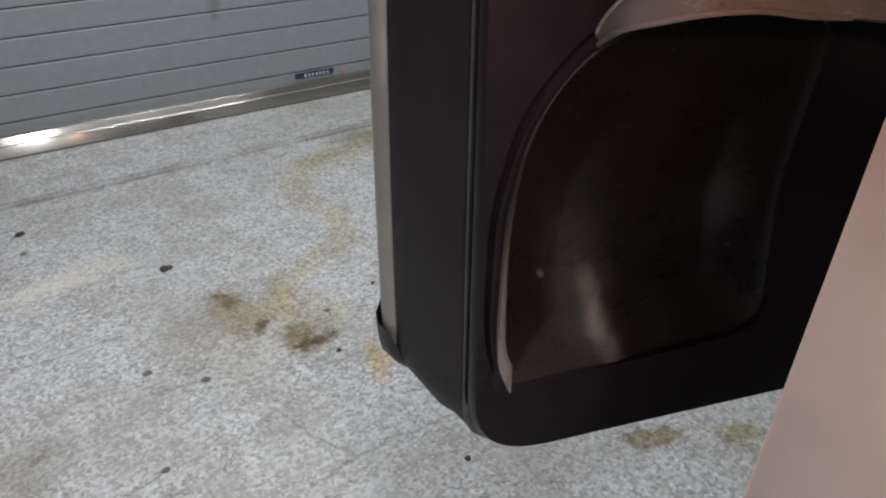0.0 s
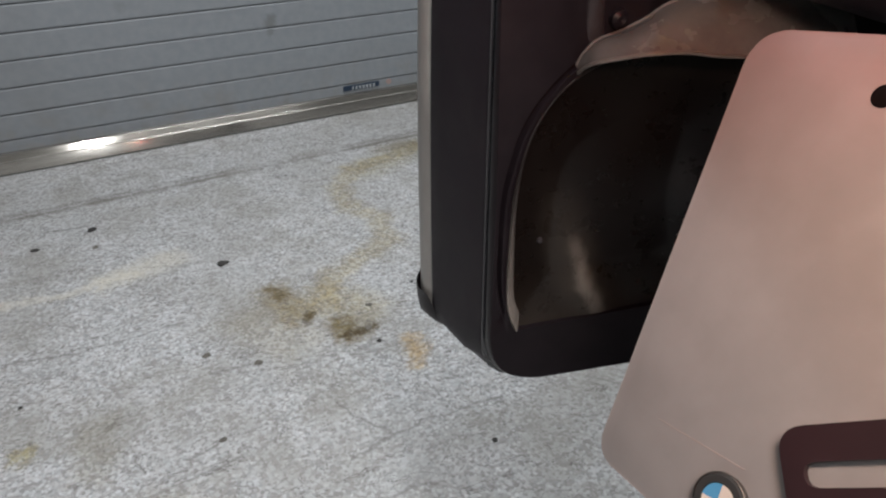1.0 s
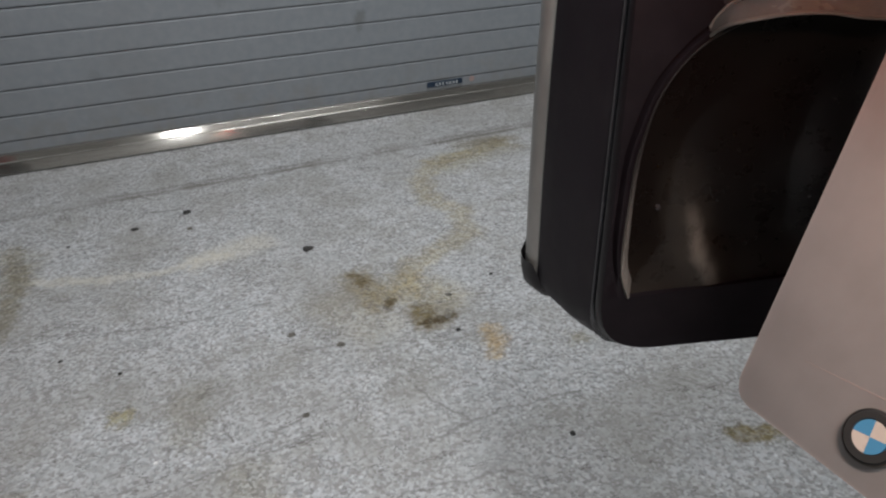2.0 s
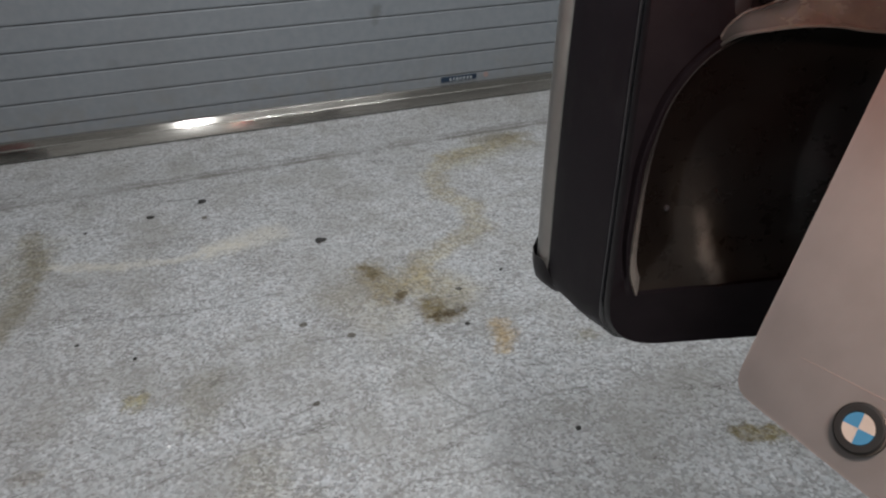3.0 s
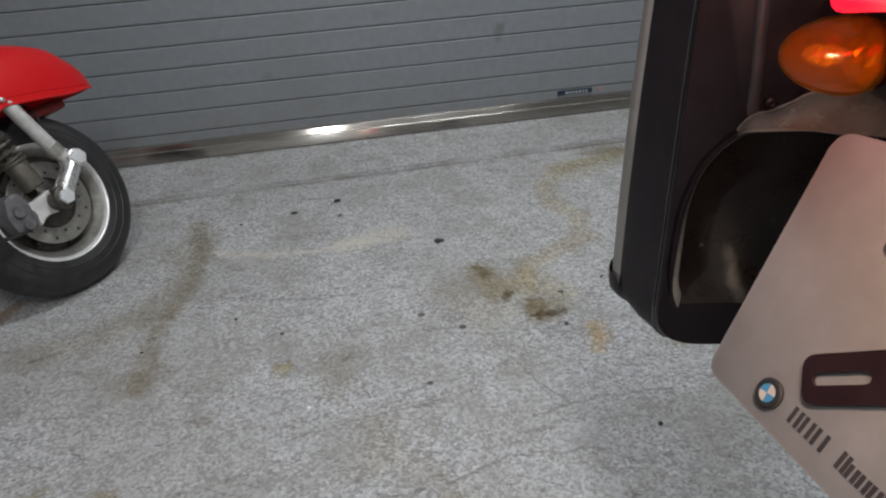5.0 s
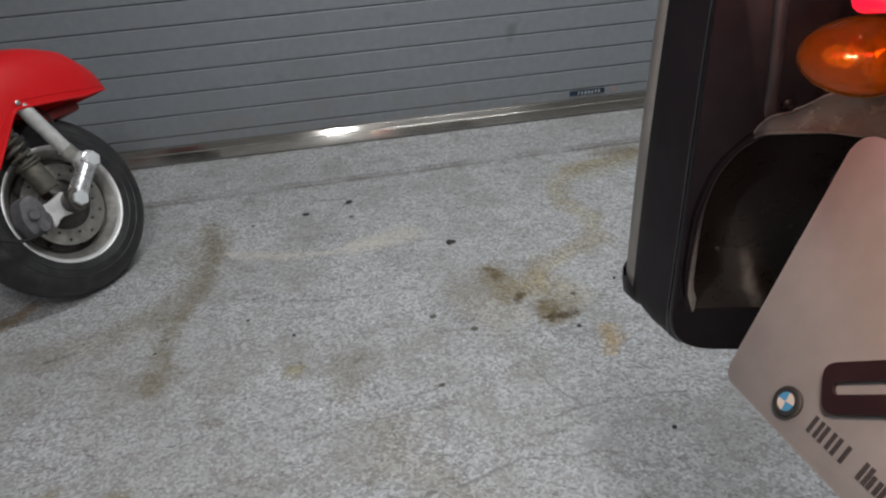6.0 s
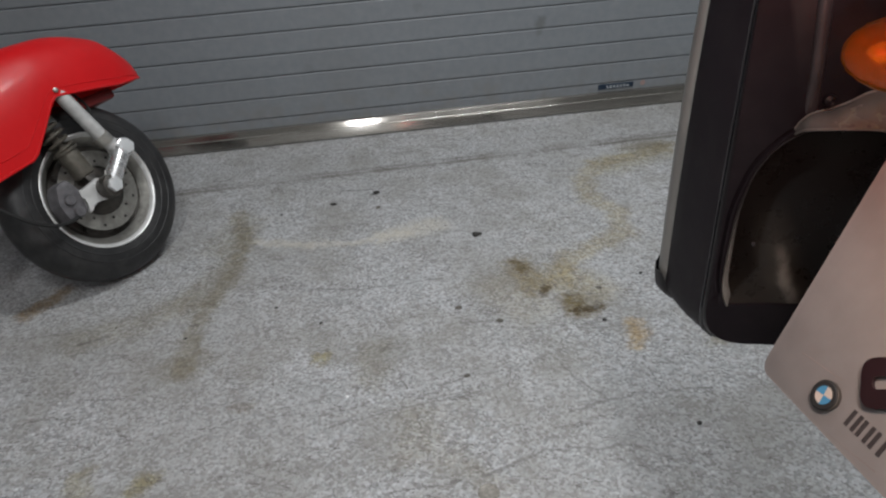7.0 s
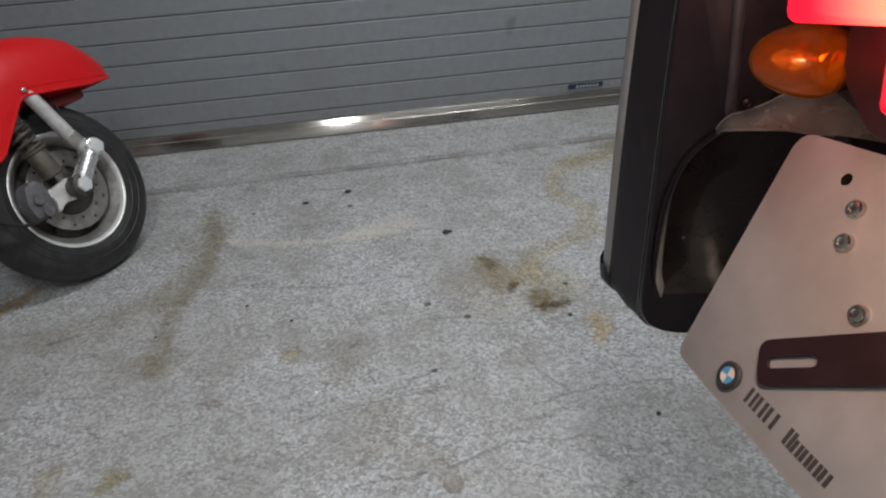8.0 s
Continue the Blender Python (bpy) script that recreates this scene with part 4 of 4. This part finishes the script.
for i, (a, b) in enumerate(zip(lower, upper)):
    row = []
    for k in range(13):
        w = k / 12
        bulge = 0.0040 * math.sin(math.pi * w) * min(1.0, i / 12)
        row.append(tuple(a.lerp(b, w) + Vector((-0.2, -0.5, 0.8)) * bulge))
    # rolled lower lip, turned forward
    row = [tuple(a + Vector((0.010, 0.010, -0.002))), tuple(a + Vector((0.002, 0.004, -0.0016)))] + row
    rows.append(row)
bm = loft(rows, False, (False, False))
bmesh.ops.solidify(bm, geom=bm.faces[:], thickness=0.0018)
tail_guard = part("mudguard", bm, M_GLOSS, bike, "glossy black under-tail mudguard, reflected light painted in as grey", smooth=60)
part("lower_lip", tube([r[2] for r in rows[:34]], 0.0009, 8), M_WORN, tail_guard, "worn bright lower lip")
part("upper_lip", tube([r[-1] for r in rows[2:27]], 0.0008, 8), M_WORN, tail_guard, "worn bright upper lip")
# tail body above and in front, closing the view between the pannier and the lamp
part("tail_body", box(0.085, -0.34, 0.225, 0.62, -0.012, 0.42, 0.02, 3), M_SHELL, bike, "black tail body")
# out-of-view block at seat height, added to keep the rear lamp off the floor
part("seat_shade_block", box(0.05, -0.335, 0.395, 0.62, -0.125, 0.68, 0.04, 4), M_RUBBER, bike, "unseen seat-like block added to shade the floor")
part("inner_guard", box(0.15, -0.32, 0.02, 0.60, -0.045, 0.21, 0.02, 3), M_RUBBER, bike, "matt black inner wheel guard")
# rear wheel that carries the tail
WH = pose(0.42, -0.215, -0.53 + 0.30)
wheel = part("rear_wheel", lathe([(-0.06, 0.165), (-0.05, 0.20), (0.05, 0.20), (0.06, 0.165), (0.045, 0.16), (0.03, 0.05), (0.08, 0.045), (0.08, 0.0)], "y", 48, m=WH), M_DARKMETAL, bike, "dark rear wheel")
tyre_prof = [(-0.052, 0.20), (-0.075, 0.225), (-0.078, 0.25), (-0.06, 0.278), (-0.03, 0.295), (0, 0.30), (0.03, 0.295), (0.06, 0.278), (0.078, 0.25), (0.075, 0.225), (0.052, 0.20)]
part("tyre", lathe(tyre_prof, "y", 56, m=WH, closed=True), M_TYRE, wheel, "black rear tyre")


# ---------------------------------------------------------------- red scooter: front wheel, fork and mudguard
AX = Vector((0.766, -0.521, 0.377)).normalized()
HEAD = Vector((0.562, 0.827, 0.0)).normalized()
UPW = HEAD.cross(-AX).normalized()
if UPW.z < 0:
    UPW = -UPW
SC = Vector((-1.508, -0.727, 0.2018))
SIDE = -AX
SCOOT = Matrix(((HEAD.x, SIDE.x, UPW.x, SC.x), (HEAD.y, SIDE.y, UPW.y, SC.y), (HEAD.z, SIDE.z, UPW.z, SC.z), (0, 0, 0, 1)))


def scooter():
    t = thing("scooter", SCOOT, "parked red scooter leaning on its stand with turned front wheel", "scooter")
    R = 0.2172
    prof = [(-0.030, 0.130), (-0.043, 0.138), (-0.049, 0.155), (-0.050, 0.172), (-0.046, 0.190), (-0.036, 0.205), (-0.018, 0.2145), (0, R), (0.018, 0.2145), (0.036, 0.205), (0.046, 0.190), (0.050, 0.172), (0.049, 0.155), (0.043, 0.138), (0.030, 0.130)]
    tyre = part("tyre", lathe(prof, "y", 72, closed=True), M_TYRE, t, "worn black tyre with dusty sidewall")
    for k in (0.158, 0.176):
        part("sidewall_ring", lathe([(-0.0492, k - 0.002), (-0.0508, k), (-0.0492, k + 0.002)], "y", 72, closed=True), M_TYRE, tyre)
    rim = part("rim", lathe([(-0.0385, 0.1305), (-0.0465, 0.1375), (-0.0475, 0.1390), (-0.0460, 0.1408), (-0.038, 0.1365), (-0.026, 0.128), (0.026, 0.128), (0.04, 0.138), (0.04, 0.130), (0.02, 0.112), (-0.02, 0.114), (-0.030, 0.122)], "y", 72, closed=True), M_DULL, t, "grey aluminium rim")
    part("rim_lip", lathe([(-0.0375, 0.1300), (-0.0425, 0.1328), (-0.0478, 0.1372), (-0.0486, 0.1390), (-0.0470, 0.1412), (-0.0462, 0.1400), (-0.0385, 0.1340)], "y", 72, closed=True), M_RIM, rim, "bright polished rim lip")
    part("wheel_disc", lathe([(-0.018, 0.116), (-0.012, 0.105), (-0.016, 0.075), (-0.022, 0.05), (-0.03, 0.045), (-0.03, 0.0)], "y", 56), M_DARKMETAL, rim, "dark dished wheel centre")
    for i in range(8):
        a = 2 * math.pi * i / 8
        part("wheel_nut", lathe([(-0.026, 0.0), (-0.026, 0.006), (-0.014, 0.007)], "y", 6, m=pose(0.098 * math.cos(a), 0.0, 0.098 * math.sin(a))), M_DARKMETAL, rim)
    # brake disc with holes
    disc = part("brake_disc", lathe([(-0.036, 0.060), (-0.036, 0.097), (-0.040, 0.097), (-0.040, 0.060)], "y", 64, closed=True), M_DULL, t, "steel brake disc with drilled holes")
    for i in range(18):
        a = 2 * math.pi * i / 18 + 0.1
        r = 0.078 + 0.007 * (-1) ** i
        part("drill_hole", lathe([(-0.0402, 0.0), (-0.0402, 0.0032), (-0.0400, 0.0034)], "y", 10, m=pose(r * math.cos(a), 0, r * math.sin(a))), M_RUBBER, disc)
    part("disc_carrier", lathe([(-0.034, 0.062), (-0.039, 0.058), (-0.044, 0.040), (-0.052, 0.030), (-0.056, 0.0)], "y", 40), M_DARKMETAL, disc, "dark hub carrier")
    # caliper
    cal = part("brake_caliper", plate(rounded([(-0.118, -0.035), (-0.072, -0.030), (-0.066, 0.028), (-0.080, 0.058), (-0.108, 0.050), (-0.124, 0.010)], 0.012, 5), -0.078, -0.030, lambda x, y, d: (x, d, y), 0.004), M_CALIPER, t, "grimy grey brake caliper")
    for x, y in ((-0.098, 0.012), (-0.092, -0.020)):
        part("piston_cap", lathe([(-0.086, 0.0), (-0.086, 0.011), (-0.083, 0.013), (-0.076, 0.013)], "y", 20, m=pose(x, 0, y)), M_CALIPER, cal)
    # cast bracket
    part("link_bracket", plate(rounded([(-0.085, 0.035), (-0.060, 0.020), (-0.010, 0.030), (0.012, 0.005), (-0.010, -0.025), (-0.045, -0.020), (-0.070, -0.040), (-0.060, -0.005)], 0.006, 4), -0.075, -0.062, lambda x, y, d: (x, d, y), 0.003), M_RIM, t, "pale cast bracket")
    # fork leg and trailing link
    part("fork_leg", tube([(0.008, -0.074, 0.262), (0.018, -0.082, 0.225), (0.055, -0.086, 0.093), (0.070, -0.086, 0.070)], 0.0165, 24), M_BARE, t, "bare light grey fork leg")
    part("fork_collar", tube([(0.047, -0.086, 0.112), (0.055, -0.086, 0.090)], 0.020, 20), M_DULL, t, "worn collar")
    link = part("link_arm", tube([(0.078, -0.090, 0.066), (0.062, -0.091, 0.052), (0.016, -0.092, 0.014), (0.0, -0.090, 0.0)], 0.021, 28), M_ALLOY, t, "polished link arm")
    for x, zc, mat, r in ((0.079, 0.066, M_ALLOY, 0.0235), (0.0, 0.0, M_DARKMETAL, 0.0270)):
        cap = part("end_cap", lathe([(-0.060, r - 0.003), (-0.068, r), (-0.100, r), (-0.107, r - 0.002), (-0.109, r - 0.006), (-0.109, 0.0)], "y", 36, m=pose(x, 0, zc)), mat, link, "round cap" if mat is M_ALLOY else "dark greasy hub cap")
        part("hex_head", lathe([(-0.106, 0.0185), (-0.1165, 0.0185), (-0.1185, 0.0165), (-0.1195, 0.0)], "y", 6, m=pose(x, 0, zc)), M_CAP, cap, "bright chromed hexagon head", smooth=20)
    # damper with coil spring
    top, bottom = Vector((-0.052, -0.066, 0.204)), Vector((-0.030, -0.074, 0.044))
    damper = part("shock_absorber", tube([bottom.lerp(top, k) for k in (0, 0.02, 0.40, 0.44, 0.46, 1.0)], 0.01, 24, radii=[0.020, 0.0245, 0.0245, 0.022, 0.012, 0.012]), M_SPRING, t, "grimy shock absorber canister")
    d = (top - bottom).normalized()
    s1 = d.orthogonal().normalized()
    s2 = d.cross(s1)
    helix = [bottom.lerp(top, 0.40 + 0.6 * k / 120) + 0.023 * (math.cos(k * 0.30) * s1 + math.sin(k * 0.30) * s2) for k in range(121)]
    part("coil_spring", tube(helix, 0.0042, 8), M_SPRING, damper, "dirty coil spring")
    part("spring_seat", tube([bottom.lerp(top, 0.40), bottom.lerp(top, 0.43)], 0.030, 24), M_SPRING, damper)
    # brake hose
    hose = [(-0.26, -0.075, 0.13), (-0.245, -0.080, 0.07), (-0.205, -0.085, 0.012), (-0.16, -0.085, -0.022), (-0.115, -0.082, -0.030), (-0.08, -0.080, -0.022)]
    part("brake_hose", tube(smooth_line(hose, 5), 0.0042, 10), M_RUBBER, t, "black brake hose")
    part("thin_cable", tube(smooth_line([(0.0, -0.05, 0.26), (0.05, -0.055, 0.235), (0.075, -0.06, 0.19), (0.065, -0.07, 0.15), (0.05, -0.085, 0.12)], 5), 0.003, 8), M_RUBBER, t, "thin black cable")
    # mudguard: domed shell, open below, long skirt behind
    rows = []
    steps = 40
    for i in range(steps + 1):
        s = i / steps
        h = 0.275 - 0.62 * s
        crown = 0.366 - 1.95 * max(0.0, h - 0.04) ** 2 / (1 + 1.5 * max(0, h - 0.04)) - 0.35 * max(0.0, 0.0 - h) ** 2
        if h > 0.2:
            crown -= 0.5 * (h - 0.2)
        if h > -0.01:
            edge = 0.203 + 0.14 * max(0.0, 0.17 - h) if h < 0.17 else 0.203
            edge = min(edge, 0.226)
        else:
            edge = 0.226 - 0.95 * (-0.01 - h) if h > -0.12 else 0.1215 - 0.12 * (-0.12 - h)
        half = 0.097 * (1 - max(0.0, (h - 0.02) / 0.262) ** 2.2) ** 0.5 if h < 0.28 else 0.01
        half = max(half, 0.012)
        crown = max(crown, edge + 0.024)
        row = []
        for k in range(25):
            a = math.pi * k / 24
            c = math.cos(a)
            y = -half * (abs(c) ** 0.62) * (1 if c > 0 else -1)
            zz = edge + (crown - edge) * (math.sin(a) ** 0.72 if 0 < k < 24 else 0)
            row.append((h, y, zz))
        rows.append(row)
    bm = loft(rows, False, (False, False))
    bm.faces.new([v for v in bm.verts][0:25])
    bmesh.ops.solidify(bm, geom=bm.faces[:], thickness=0.0025)
    guard = part("mudguard", bm, M_RED, t, "glossy red domed mudguard", smooth=60)
    part("rolled_edge", tube([(r[0][0], r[0][1] - 0.0005, r[0][2]) for r in rows[1:34]], 0.0032, 8), M_RED, guard)
    crease = []
    for r in rows[1:34]:
        p, q = Vector(r[0]), Vector(r[1])
        crease.append(p.lerp(q, 0.5) + Vector((0, -0.0004, 0)))
    part("crease", tube(crease, 0.0013, 8), M_RED, guard)
    part("inner_lip", box(0.06, -0.055, 0.180, 0.165, 0.055, 0.206, 0.008), M_REDDARK, guard, "dull red underside bracket")
    part("bolt", lathe([(-0.0, 0.006), (-0.003, 0.0058), (-0.0045, 0.003), (-0.0045, 0.0)], "y", 16, m=pose(0.004, -0.098, 0.238)), M_DULL, guard, "small steel bolt")
    return t


scooter()


# ---------------------------------------------------------------- grit and scraps on the floor
def chip(x, y, size, turn, material=None, label="small dark flake of grit on the floor"):
    rnd = random.Random(int(1000 * (x + 5) + 77 * (y + 5)))
    n = 9
    ring = [(size * (0.6 + 0.5 * rnd.random()) * math.cos(2 * math.pi * k / n), 0.8 * size * (0.6 + 0.5 * rnd.random()) * math.sin(2 * math.pi * k / n)) for k in range(n)]
    h = 0.12 * size + 0.0004
    bm = loft([[(a, b, 0.0) for a, b in ring], [(0.9 * a, 0.9 * b, h) for a, b in ring], [(0.45 * a, 0.4 * b, 1.5 * h) for a, b in ring]])
    ob = part("grit", bm, material or M_CHIP, m=pose(x, y, 0.0003, 0, 0, turn))
    return tagged(ob, label, "debris", "grit on the floor")


CHIPS = [(-0.578, -0.800, 0.016, 10), (-0.826, -0.490, 0.014, 20), (-0.950, -0.532, 0.011, -15), (-0.825, -0.585, 0.010, 60), (-1.096, -0.562, 0.006, 0), (-0.669, -1.107, 0.010, 5), (-0.375, -1.216, 0.006, 70), (-0.349, -1.100, 0.008, -20), (-0.239, -1.063, 0.006, 40), (-0.973, -1.099, 0.005, 40), (-0.686, -1.33, 0.007, 15), (-0.590, -1.172, 0.009, -5), (-1.076, -1.02, 0.005, 30), (-0.378, -1.169, 0.009, 30), (-1.265, -1.093, 0.005, 10), (-1.43, -1.02, 0.004, 60), (-0.31, -1.53, 0.006, 25)]
for x, y, size, turn in CHIPS:
    chip(x, y, size, turn, M_CHIP if size in (0.016, 0.014, 0.011, 0.005, 0.006) else M_CHIPSOFT)
chip(-0.918, -1.344, 0.005, 80, M_GLINT, "tiny shiny foil scrap on the floor")

# round plug set in the floor
plug = part("floor_plug", lathe([(0.0, 0.0175), (0.0010, 0.0175), (0.0015, 0.0155), (0.0008, 0.0135), (0.0006, 0.008), (0.0011, 0.004), (0.0011, 0.0)], "z", 36, m=pose(0, 0, 0)), M_DULLPLUG, m=pose(-0.695, -1.61, 0.0002))
tagged(plug, "small round worn metal plug set in the floor", "floor plug")
